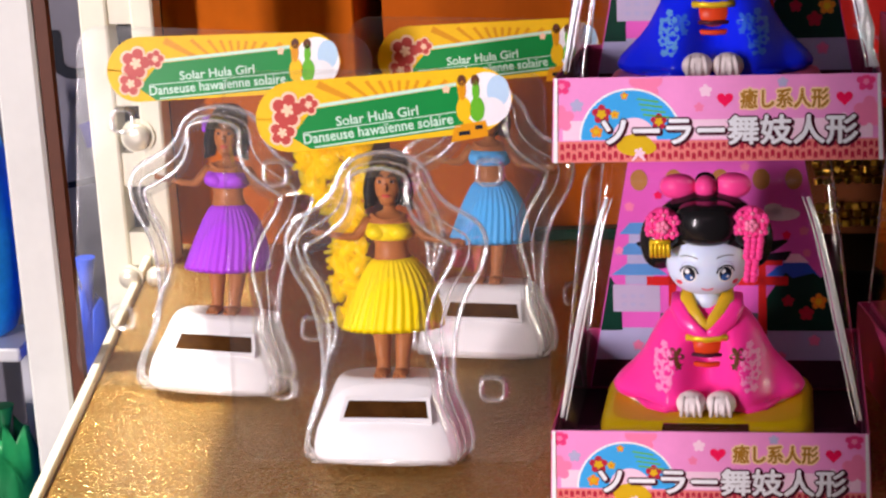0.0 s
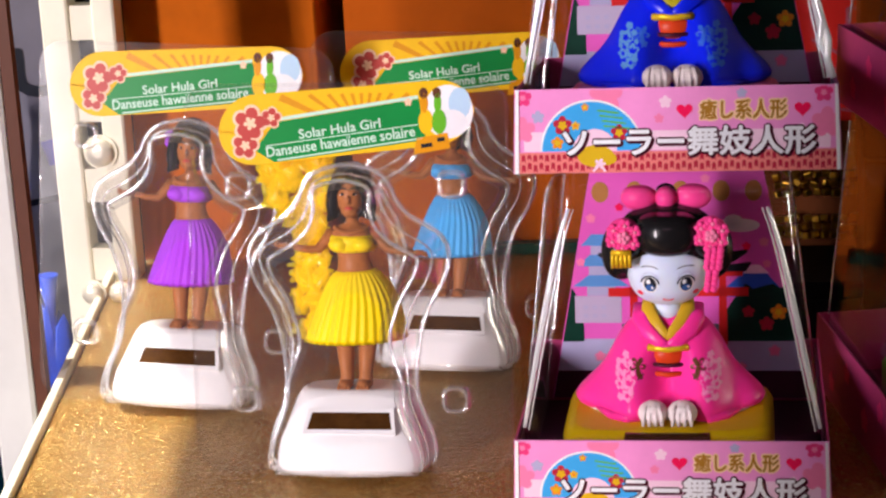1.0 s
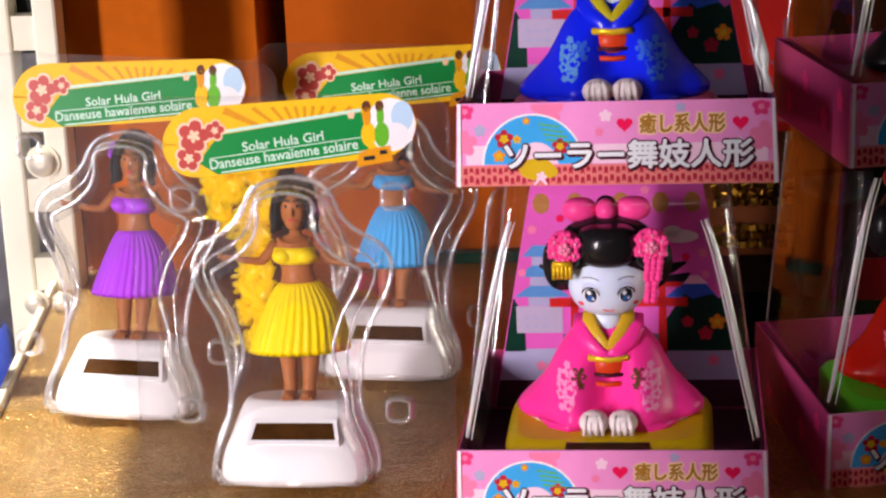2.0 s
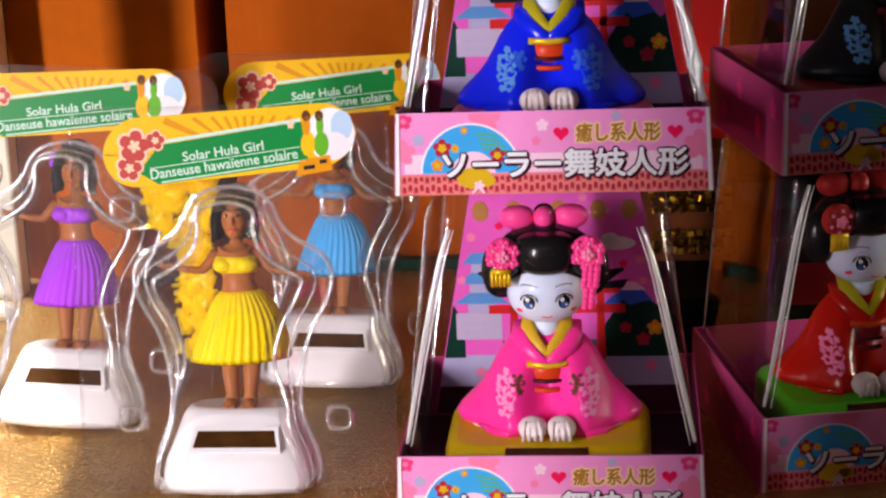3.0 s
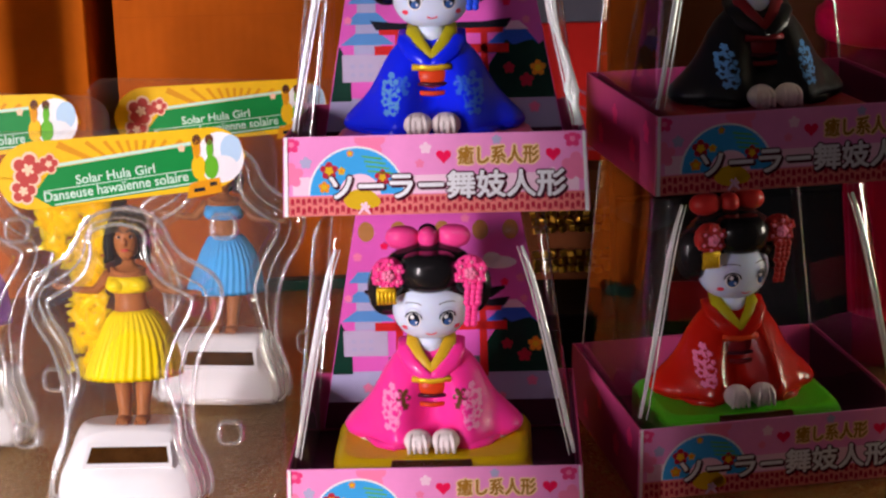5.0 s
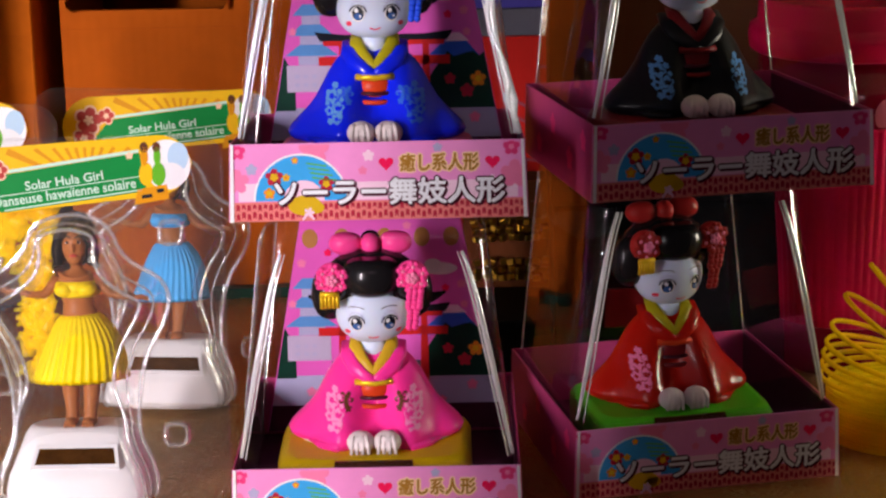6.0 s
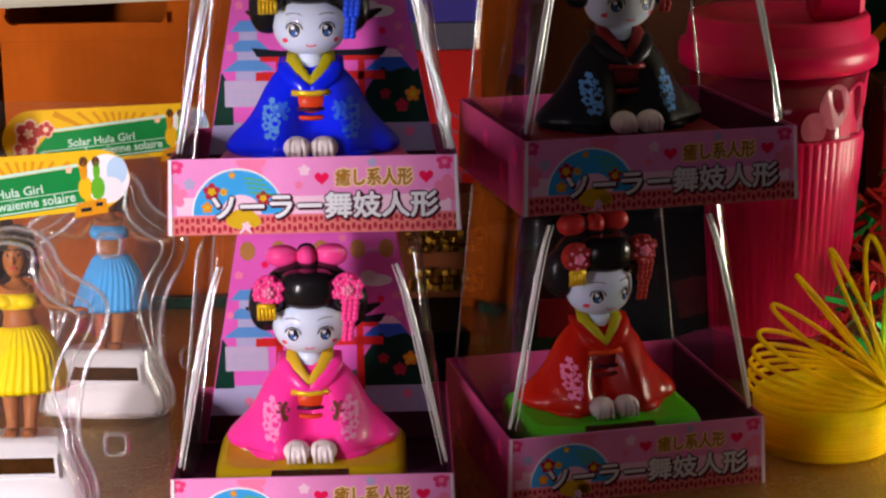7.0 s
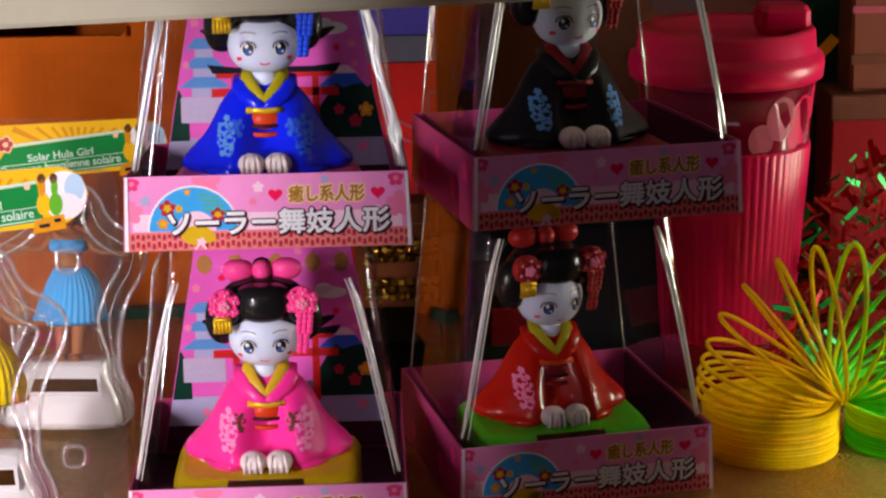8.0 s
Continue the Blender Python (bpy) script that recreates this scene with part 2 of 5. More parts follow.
M = {
    "shelf": shelf_metal("bronze_enamel", (0.48, 0.26, 0.065), 0.26, 0.70, 1.0, 750.0),
    "beige": mat("beige_paint", (0.86, 0.83, 0.68), 0.4, 0, 0.08, 20, 0.1),
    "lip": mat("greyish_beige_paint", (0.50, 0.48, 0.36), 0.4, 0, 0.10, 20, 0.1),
    "white_post": mat("white_paint", (0.60, 0.60, 0.58), 0.4, 0, 0.08, 20, 0.1),
    # near-black that stands for the shade inside holes
    "dark": mat("hole_shade", (0.012, 0.012, 0.014), 0.7, 0, 0.2),
    "carton": cardboard("cardboard", (0.54, 0.118, 0.003)),
    "carton2": cardboard("cardboard_darker", (0.44, 0.088, 0.003)),
    # brown board with the shade behind the doll boxes in its colour
    "shaded_board": cardboard("shaded_brown_board", (0.085, 0.022, 0.005)),
    "pink": mat("pink_print", (0.86, 0.30, 0.64), 0.3, 0, 0.06, 90, coat=0.4),
    "pink_pale": mat("pale_pink_print", (0.92, 0.62, 0.78), 0.3, 0, 0.05, 90),
    "magenta": mat("magenta_print", (0.80, 0.05, 0.22), 0.3, 0, 0.06),
    "rose": mat("rose_print", (0.88, 0.22, 0.42), 0.3, 0, 0.06),
    "heart": mat("heart_red", (0.90, 0.01, 0.10), 0.3, 0, 0.05),
    "salmon": mat("salmon_print", (0.75, 0.22, 0.20), 0.3, 0, 0.08),
    "crimson": mat("crimson_print", (0.45, 0.02, 0.05), 0.3, 0, 0.1),
    "sky": mat("sky_blue_print", (0.05, 0.38, 0.80), 0.3, 0, 0.08),
    "paper": mat("white_print", (0.88, 0.88, 0.90), 0.35, 0, 0.04),
    "maroon": mat("maroon_outline", (0.06, 0.008, 0.02), 0.35, 0, 0.1),
    "silver": mat("silver_white_print", (0.80, 0.82, 0.86), 0.3, 0, 0.05),
    "goldink": mat("gold_ink", (0.36, 0.17, 0.02), 0.35, 0, 0.12),
    "glow": mat("cream_outline", (0.90, 0.62, 0.35), 0.35, 0, 0.05),
    # plum print, darkened for the shade inside the trays
    "tray_in": mat("shaded_tray_print", (0.055, 0.008, 0.028), 0.35, 0, 0.2, 60),
    "side": mat("side_print", (0.45, 0.05, 0.17), 0.3, 0, 0.15, 60),
    "card_sky": mat("card_pink", (0.76, 0.115, 0.52), 0.35, 0, 0.10, 40),
    "torii": mat("torii_red", (0.62, 0.02, 0.02), 0.35, 0, 0.08),
    "ink": mat("black_ink", (0.008, 0.010, 0.018), 0.35, 0, 0.1),
    "green_hill": mat("dark_green_print", (0.004, 0.035, 0.022), 0.35, 0, 0.3, 120),
    "fuji": mat("mountain_blue", (0.03, 0.12, 0.62), 0.35, 0, 0.1),
    "pagoda": mat("pagoda_blue", (0.10, 0.28, 0.62), 0.35, 0, 0.12),
    "lilac": mat("lilac_print", (0.42, 0.40, 0.62), 0.35, 0, 0.1),
    "blossom": mat("blossom_print", (0.95, 0.27, 0.52), 0.35, 0, 0.06),
    # near-black for the boxes added to fill the dark gap
    "black_box": mat("dark_gap_black", (0.003, 0.003, 0.004), 0.7, 0, 0.2, 30, spec=0.08),
    "castle": mat("castle_lilac", (0.50, 0.42, 0.60), 0.35, 0, 0.1),
    "olive": mat("olive_gold_vinyl", (0.42, 0.36, 0.01), 0.35, 0, 0.08),
    "f_pale": mat("pale_flower_vinyl", (0.90, 0.24, 0.42), 0.35, 0, 0.06),
    "tan": mat("lantern_tan", (0.45, 0.20, 0.06), 0.35, 0, 0.1),
    "orange": mat("orange_print", (0.80, 0.28, 0.02), 0.35, 0, 0.1),
    "cover": clear_plastic("clear_cover_film", (0.96, 0.96, 0.97), 0.05, 1.36, 0.20, 45.0),
    "blister": clear_plastic("clear_blister", (0.98, 0.98, 0.98), 0.06, 1.5, 0.6, 70.0),
    "bubble": clear_plastic("clear_bubble_wall", (0.98, 0.98, 0.97), 0.08, 2.0, 0.3, 90.0, 0.02),
    "flange": clear_plastic("clear_flange", (0.985, 0.985, 0.985), 0.12, 1.3, 0.3, 40.0, 0.008),
    # whitened film for the tubes that draw edge highlights
    "bead": clear_plastic("bead_glint", (0.95, 0.95, 0.95), 0.12, 2.4, 0.5, 150.0, 0.12),
    # white haze mixed in, so the fold tubes read as highlights
    "fold": clear_plastic("fold_glint", (0.9, 0.9, 0.92), 0.14, 3.6, 0.4, 120.0, 0.42),
    "toy_white": mat("white_plastic", (0.84, 0.84, 0.86), 0.28, 0, 0.03, 40, coat=0.3),
    "cell": mat("solar_cell", (0.075, 0.030, 0.008), 0.14, 0.3, 0.6, 120, coat=0.6),
    "skin": mat("brown_vinyl", (0.40, 0.140, 0.042), 0.42, 0, 0.08, 80),
    "hair": mat("black_vinyl", (0.010, 0.009, 0.010), 0.25, 0, 0.1, coat=0.3),
    "h_yellow": mat("yellow_vinyl", (0.88, 0.66, 0.004), 0.45, 0, 0.06, 90),
    "h_purple": mat("purple_vinyl", (0.42, 0.06, 0.80), 0.45, 0, 0.06, 90),
    "h_blue": mat("blue_vinyl", (0.08, 0.42, 0.86), 0.45, 0, 0.06, 90),
    "hd_yellow": mat("header_yellow", (0.86, 0.52, 0.001), 0.42, 0, 0.10, 50),
    "hd_ray": mat("header_ray", (0.70, 0.30, 0.002), 0.35, 0, 0.1, 50),
    "hd_green": mat("header_green", (0.0, 0.24, 0.042), 0.35, 0, 0.08, 50),
    "hd_line": mat("header_line", (0.55, 0.80, 0.66), 0.35, 0, 0.04),
    "hd_sky": mat("header_sky", (0.45, 0.66, 0.85), 0.35, 0, 0.06),
    "hib": mat("hibiscus_red", (0.50, 0.06, 0.05), 0.35, 0, 0.15),
    "hib_edge": mat("hibiscus_edge", (0.88, 0.60, 0.40), 0.35, 0, 0.08),
    "lime": mat("lime_print", (0.12, 0.45, 0.02), 0.35, 0, 0.1),
    "brown_ink": mat("brown_ink", (0.12, 0.04, 0.015), 0.35, 0, 0.1),
    "k_pink": mat("pink_vinyl", (1.0, 0.036, 0.33), 0.30, 0, 0.04, 80, coat=0.25, sss=0.2),
    "k_blue": mat("blue_gloss_vinyl", (0.004, 0.016, 0.78), 0.26, 0, 0.05, 80, coat=0.35),
    "k_black": mat("black_gloss_vinyl", (0.004, 0.004, 0.007), 0.34, 0, 0.05, 80, spec=0.2),
    "k_red": mat("red_gloss_vinyl", (0.46, 0.010, 0.004), 0.22, 0, 0.05, 80, coat=0.35),
    "face": mat("pale_vinyl", (0.68, 0.76, 0.93), 0.30, 0, 0.03, 60, coat=0.2, sss=0.25),
    "mitten": mat("cream_vinyl", (0.85, 0.76, 0.74), 0.35, 0, 0.05, 60),
    "collar": mat("gold_vinyl", (0.62, 0.38, 0.02), 0.35, 0, 0.06),
    "obi": mat("obi_red", (0.62, 0.05, 0.01), 0.35, 0, 0.08),
    "f_pink": mat("pink_flower_vinyl", (0.95, 0.06, 0.30), 0.35, 0, 0.06),
    "f_red": mat("red_flower_vinyl", (0.42, 0.022, 0.020), 0.35, 0, 0.06),
    "f_blue": mat("blue_flower_vinyl", (0.02, 0.08, 0.75), 0.35, 0, 0.06),
    "gold": mat("gold_paint", (0.80, 0.52, 0.02), 0.32, 0.3, 0.08),
    "blush": mat("blush_red", (0.85, 0.06, 0.12), 0.4, 0, 0.05),
    "p_yellow": mat("yellow_plinth", (0.72, 0.50, 0.005), 0.35, 0, 0.05, 60),
    "p_green": mat("green_plinth", (0.10, 0.62, 0.02), 0.32, 0, 0.05, 60),
    "p_pink": mat("pink_plinth", (0.80, 0.12, 0.30), 0.35, 0, 0.05, 60),
    "p_red": mat("dark_red_plinth", (0.20, 0.010, 0.015), 0.35, 0, 0.05, 60),
    "cup": mat("magenta_plastic", (0.50, 0.002, 0.060), 0.34, 0, 0.06, 40, spec=0.2, coat=0.08),
    "cup_dark": mat("deep_magenta_print", (0.16, 0.003, 0.018), 0.16, 0, 0.1, 40, coat=0.4),
    "cup_pale": mat("pale_pink_cup_print", (0.34, 0.08, 0.12), 0.2, 0, 0.1, 40, coat=0.5),
    "red_box": mat("red_carton_print", (0.50, 0.014, 0.010), 0.4, 0, 0.1, 30),
    "iris": mat("iris_blue", (0.04, 0.12, 0.36), 0.3, 0, 0.1),
    "grey_box": mat("grey_carton_print", (0.10, 0.10, 0.13), 0.5, 0, 0.1, 30),
    "violet_box": mat("violet_carton_print", (0.06, 0.05, 0.30), 0.4, 0, 0.1, 30),
    "brown_box": mat("brown_carton", (0.10, 0.035, 0.02), 0.5, 0, 0.2, 20),
    "gold_metal": mat("gold_foil", (0.30, 0.17, 0.02), 0.32, 1.0, 0.15, 90),
    "poster": mat("grey_poster", (0.20, 0.19, 0.23), 0.6, 0, 0.2, 12),
    "blue_bag": mat("blue_plastic", (0.01, 0.06, 0.55), 0.35, 0, 0.3, 30, 0.3, 60),
    "cyan_bag": mat("cyan_plastic", (0.02, 0.30, 0.80), 0.35, 0, 0.3, 30, 0.3, 60),
    "green_bag": mat("green_plastic", (0.01, 0.18, 0.06), 0.4, 0, 0.3, 40, 0.3, 60),
    "brown_wood": mat("brown_wood", (0.16, 0.05, 0.03), 0.5, 0, 0.25, 15),
    "tinsel_red": mat("red_tinsel", (0.28, 0.006, 0.006), 0.3, 0.2, 0.2, 90),
    "tinsel_green": mat("green_tinsel", (0.01, 0.40, 0.08), 0.3, 0.2, 0.2, 90),
    "wall": mat("grey_wall", (0.08, 0.074, 0.07), 0.8, 0, 0.1, 3),
    "floor": mat("brown_floor", (0.08, 0.055, 0.04), 0.5, 0, 0.15, 4),
    "screw": mat("pale_metal", (0.75, 0.70, 0.58), 0.3, 0.4, 0.1, 80),
}
for i, c in enumerate(((0.76, 0.56, 0.006), (0.72, 0.60, 0.006), (0.40, 0.66, 0.004), (0.06, 0.60, 0.02))):
    M[f"coil{i}"] = mat(f"spring_plastic_{i}", c, 0.25, 0, 0.06, 60)
# yellow of the reflection in the nearest bubble
M["skirt_glow"] = mat("yellow_reflection_film", (0.95, 0.76, 0.010), 0.2, 0, 0.12, 200, coat=0.5)


for key in ("coil0", "coil1", "coil2", "coil3", "skirt_glow"):
    nt = M[key].node_tree
    pr = nt.nodes["Principled BSDF"]
    tl = nt.nodes.new("ShaderNodeBsdfTranslucent")
    mx = nt.nodes.new("ShaderNodeMixShader")
    mx.inputs[0].default_value = 0.45
    nt.links.new(pr.inputs["Base Color"].links[0].from_socket, tl.inputs["Color"])
    nt.links.new(pr.outputs[0], mx.inputs[1])
    nt.links.new(tl.outputs[0], mx.inputs[2])
    tp = nt.nodes.new("ShaderNodeBsdfTransparent")
    tp.inputs[0].default_value = (1.0, 0.86, 0.25, 1)
    last = nt.nodes.new("ShaderNodeMixShader")
    last.inputs[0].default_value = 0.42 if key == "skirt_glow" else 0.26
    nt.links.new(mx.outputs[0], last.inputs[1])
    nt.links.new(tp.outputs[0], last.inputs[2])
    nt.links.new(last.outputs[0], nt.nodes["Material Output"].inputs["Surface"])


# ---- mesh building ----
class Build:
    """Collects vertices and faces with a material slot for each piece."""

    def __init__(self):
        self.v, self.f, self.m, self.s, self.mats = [], [], [], [], []

    def slot(self, key):
        if key not in self.mats:
            self.mats.append(key)
        return self.mats.index(key)

    def rings(self, loops, key, smooth=True, close=True, cap0=True, cap1=True):
        """A skin over loops of equal length."""
        k, n, b = self.slot(key), len(loops[0]), len(self.v)
        for lp in loops:
            self.v.extend(tuple(p) for p in lp)
        for i in range(len(loops) - 1):
            for j in range(n if close else n - 1):
                a, c = b + i * n + j, b + i * n + (j + 1) % n
                self.f.append((a, c, c + n, a + n))
                self.m.append(k)
                self.s.append(smooth)
        if cap0 and close:
            self.f.append(tuple(b + j for j in reversed(range(n))))
            self.m.append(k)
            self.s.append(False)
        if cap1 and close:
            e = b + (len(loops) - 1) * n
            self.f.append(tuple(e + j for j in range(n)))
            self.m.append(k)
            self.s.append(False)
        return self

    def lathe(self, prof, key, c=(0, 0, 0), sx=1, sy=1, seg=32, ripple=0, depth=0.0, smooth=True, cap0=True, cap1=True):
        loops = []
        for r, z in prof:
            lp = []
            for j in range(seg):
                a = 2 * math.pi * j / seg
                rr = r * (1 + (depth * math.cos(ripple * a) if ripple else 0))
                lp.append((c[0] + sx * rr * math.cos(a), c[1] + sy * rr * math.sin(a), c[2] + z))
            loops.append(lp)
        return self.rings(loops, key, smooth, True, cap0, cap1)

    def ball(self, c, r, key, seg=20, rows=12, power=1.0):
        prof = []
        for i in range(rows + 1):
            a = -math.pi / 2 + math.pi * i / rows
            prof.append((max(math.cos(a), 0.01) ** power, math.sin(a)))
        loops = [[(c[0] + r[0] * p * math.cos(2 * math.pi * j / seg), c[1] + r[1] * p * math.sin(2 * math.pi * j / seg), c[2] + r[2] * z) for j in range(seg)] for p, z in prof]
        return self.rings(loops, key)

    def tube(self, pts, radii, key, seg=10, flat=1.0):
        """A round limb along points."""
        pts = [Vector(p) for p in pts]
        loops = []
        for i, p in enumerate(pts):
            d = (pts[min(i + 1, len(pts) - 1)] - pts[max(i - 1, 0)]).normalized()
            side = d.cross(Vector((0, 1, 0.01))).normalized()
            up = side.cross(d).normalized()
            r = radii[i] if isinstance(radii, (list, tuple)) else radii
            loops.append([p + side * (r * math.cos(2 * math.pi * j / seg)) + up * (flat * r * math.sin(2 * math.pi * j / seg)) for j in range(seg)])
        return self.rings(loops, key)

    def box(self, x0, x1, y0, y1, z0, z1, key, bev=0.0):
        if bev:
            def lp(z, i):
                return [(x0 + i, y0 + i + bev, z), (x0 + i + bev, y0 + i, z), (x1 - i - bev, y0 + i, z), (x1 - i, y0 + i + bev, z),
                        (x1 - i, y1 - i - bev, z), (x1 - i - bev, y1 - i, z), (x0 + i + bev, y1 - i, z), (x0 + i, y1 - i - bev, z)]
            return self.rings([lp(z0, bev * 0.6), lp(z0 + bev, 0), lp(z1 - bev, 0), lp(z1, bev * 0.6)], key, smooth=False)
        lo = [(x0, y0, z0), (x1, y0, z0), (x1, y1, z0), (x0, y1, z0)]
        return self.rings([lo, [(x, y, z1) for x, y, z in lo]], key, smooth=False)

    def poly(self, pts, key, thick=0.00002):
        """A thin printed or cut shape in the x, z plane that faces -y."""
        area = sum(pts[i][0] * pts[(i + 1) % len(pts)][1] - pts[(i + 1) % len(pts)][0] * pts[i][1] for i in range(len(pts)))
        if area < 0:
            pts = pts[::-1]
        return self.rings([[(x, 0.0, z) for x, z in pts], [(x, -thick, z) for x, z in pts]], key, smooth=False)

    def mesh(self, name):
        me = bpy.data.meshes.new(name)
        me.from_pydata(self.v, [], self.f)
        for k in self.mats:
            me.materials.append(M[k])
        me.polygons.foreach_set("material_index", self.m)
        me.polygons.foreach_set("use_smooth", self.s)
        me.update()
        return me


def part(name, b, parent=None, label="", m=None):
    """Links what was built as one mesh object, under a thing or a part."""
    ob = new(name, b.mesh(name) if isinstance(b, Build) else b)
    if parent:
        ob.parent = parent
    if m is not None:
        ob.matrix_basis = m
    if label:
        tagged(ob, label)
    return ob


def empty(name, label, category, group="", m=None):
    ob = new(name)
    ob.empty_display_size = 0.02
    tagged(ob, label, category, group)
    if m is not None:
        ob.matrix_basis = m
    return ob


def disc(cx, cz, rx, rz=None, n=24, a0=0, a1=360):
    rz = rx if rz is None else rz
    k = n if a1 - a0 >= 360 else n + 1
    return [(cx + rx * math.cos(radians(a0 + (a1 - a0) * i / n)), cz + rz * math.sin(radians(a0 + (a1 - a0) * i / n))) for i in range(k)]


def petals(cx, cz, r, turn=90, notch=0.55, n=5, seg=50):
    """A flower outline with n rounded petals."""
    out = []
    for i in range(seg):
        a = 2 * math.pi * i / seg
        k = abs(math.cos(n * (a - radians(turn)) / 2)) ** 0.6
        rr = r * (notch + (1 - notch) * k)
        out.append((cx + rr * math.cos(a), cz + rr * math.sin(a)))
    return out


def heart_shape(cx, cz, s, n=32):
    out = []
    for i in range(n):
        a = 2 * math.pi * i / n
        x = 16 * math.sin(a) ** 3
        z = 13 * math.cos(a) - 5 * math.cos(2 * a) - 2 * math.cos(3 * a) - math.cos(4 * a)
        out.append((cx + s * x / 17, cz + s * z / 17))
    return out


def band(p, q, w):
    """A straight strip of width w from p to q."""
    d = Vector((q[0] - p[0], q[1] - p[1])).normalized()
    nx, nz = -d.y * w / 2, d.x * w / 2
    return [(p[0] + nx, p[1] + nz), (p[0] - nx, p[1] - nz), (q[0] - nx, q[1] - nz), (q[0] + nx, q[1] + nz)]


def print_on(parent, name, pts, key, layer, label="", thick=0.00002):
    return part(name, Build().poly(pts, key, thick), parent, label, pose(0, -0.00003 * layer, 0))


def lettering(parent, text, key, x0, x1, z0, z1, layer, spread=0.0, turn=0.0, name="lettering", shift=(0, 0)):
    """Words fitted into a rectangle of the x, z plane, facing -y. spread thickens the strokes, in metres."""
    cu = bpy.data.curves.new(name, "FONT")
    cu.body = text
    cu.fill_mode = "FRONT"
    cu.resolution_u = 3
    tmp = new(name, cu)
    dg = bpy.context.evaluated_depsgraph_get()
    me = bpy.data.meshes.new_from_object(tmp.evaluated_get(dg))
    bpy.data.objects.remove(tmp)
    n = len(me.vertices)
    co = np.empty(n * 3)
    me.vertices.foreach_get("co", co)
    co = co.reshape(-1, 3)
    lo, hi = co.min(0), co.max(0)
    u = (co[:, 0] - lo[0]) / (hi[0] - lo[0]) * (x1 - x0)
    v = (co[:, 1] - lo[1]) / (hi[1] - lo[1]) * (z1 - z0)
    c, s = math.cos(radians(turn)), math.sin(radians(turn))
    faces = [tuple(p.vertices) for p in me.polygons]
    verts, polys = [], []
    ways = [(0, 0)] + ([(math.cos(k * math.pi / 4), math.sin(k * math.pi / 4)) for k in range(8)] if spread else [])
    for q, (dx, dz) in enumerate(ways):
        base = len(verts)
        for a, e in zip(u, v):
            verts.append((x0 + a * c - e * s + dx * spread + shift[0], -0.000001 * q, z0 + a * s + e * c + dz * spread + shift[1]))
        polys.extend(tuple(base + k for k in f) for f in faces)
    out = bpy.data.meshes.new(name)
    out.from_pydata(verts, [], polys)
    out.materials.append(M[key])
    out.update()
    ob = new(name, out)
    ob.parent = parent
    ob.matrix_basis = pose(0, -0.00003 * layer - 0.00003, 0)
    return ob


def at(x, y, z, size=1.0, turn=0.0):
    """A place on the shelf, with the size of the thing."""
    return pose(x, y, z, 0, 0, turn) @ Matrix.Scale(size, 4)


# ---- the large structure ----
def plain(name, b, label, category="", m=None):
    ob = part(name, b, None, label, m)
    tagged(ob, category=category, kind="structure")
    return ob


SHELF_TURN = 9.0
shelf_pose = pose(-0.1712, -0.007, 0, 0, 0, SHELF_TURN)
b = Build()
b.box(0.0, 0.66, -0.10, 0.475, -0.018, 0.0, "shelf", 0.0008)
shelf = plain("shelf", b, "bronze hammered metal display shelf board", "shelf", shelf_pose)
b = Build()
b.box(-0.0036, -0.0002, -0.10, 0.475, -0.022, 0.0035, "beige", 0.0006)
plain("trim", b, "beige painted metal rim along the shelf", "shelf rim", shelf_pose)
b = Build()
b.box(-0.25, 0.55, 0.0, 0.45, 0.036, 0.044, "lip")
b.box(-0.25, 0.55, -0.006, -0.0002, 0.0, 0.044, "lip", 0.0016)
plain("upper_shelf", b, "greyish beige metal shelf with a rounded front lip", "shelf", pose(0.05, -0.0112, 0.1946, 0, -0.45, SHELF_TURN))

# room around
b = Build()
b.box(-0.98, 2.2, -2.4, 1.5, -0.95, -0.9, "floor")
plain("floor", b, "plain brown shop floor")
b = Build()
b.box(-0.98, 2.2, -2.4, 1.5, 2.6, 2.65, "wall")
plain("ceiling", b, "plain grey shop ceiling")
for nm, bx in (("wall_north", (-0.98, 2.2, 1.45, 1.5, -0.899, 2.599)), ("wall_south", (-0.98, 2.2, -2.4, -2.35, -0.899, 2.599)), ("wall_east", (2.15, 2.2, -2.349, 1.449, -0.899, 2.599))):
    plain(nm, Build().box(*bx, "wall"), "plain grey shop wall")
b = Build()
b.box(-0.98, -0.93, -2.349, -1.7, -0.899, 2.599, "wall")
b.box(-0.98, -0.93, 1.1, 1.449, -0.899, 2.599, "wall")
b.box(-0.98, -0.93, -1.7, 1.1, -0.899, -0.35, "wall")
plain("wall_west", b, "grey shop wall with a wide tall window opening")

# unseen blocker, added to keep the key light off the right-hand boxes
plain("wall_partition", Build().box(-0.24, -0.22, -0.75, -0.407, -0.899, 2.599, "wall"), "unseen grey panel added to shade the right-hand boxes")

# uprights
b = Build()
for x0, x1, y in ((-0.0160, -0.005, 0), (0.0045, 0.0135, 0)):
    b.box(x0, x1, y, y + 0.012, -0.4, 0.5, "beige", 0.0008)
z = -0.40
while z < 0.5:
    b.box(-0.0052, 0.0047, 0.002, 0.010, z, z + 0.0135, "beige")
    z += 0.0325
# black slab standing for the shade inside the slots
b.box(-0.012, 0.012, 0.0125, 0.018, -0.4, 0.5, "dark")
plain("post", b, "beige slotted metal shelf upright with dark holes", "shelf upright", at(-0.2175, 0.257, 0.0105, 1.135))
b = Build()
b.box(-0.0075, 0.0075, 0, 0.02, -0.4, 0.5, "white_post", 0.0012)
b.box(0.0078, 0.0122, 0.002, 0.006, -0.4, 0.5, "brown_box")
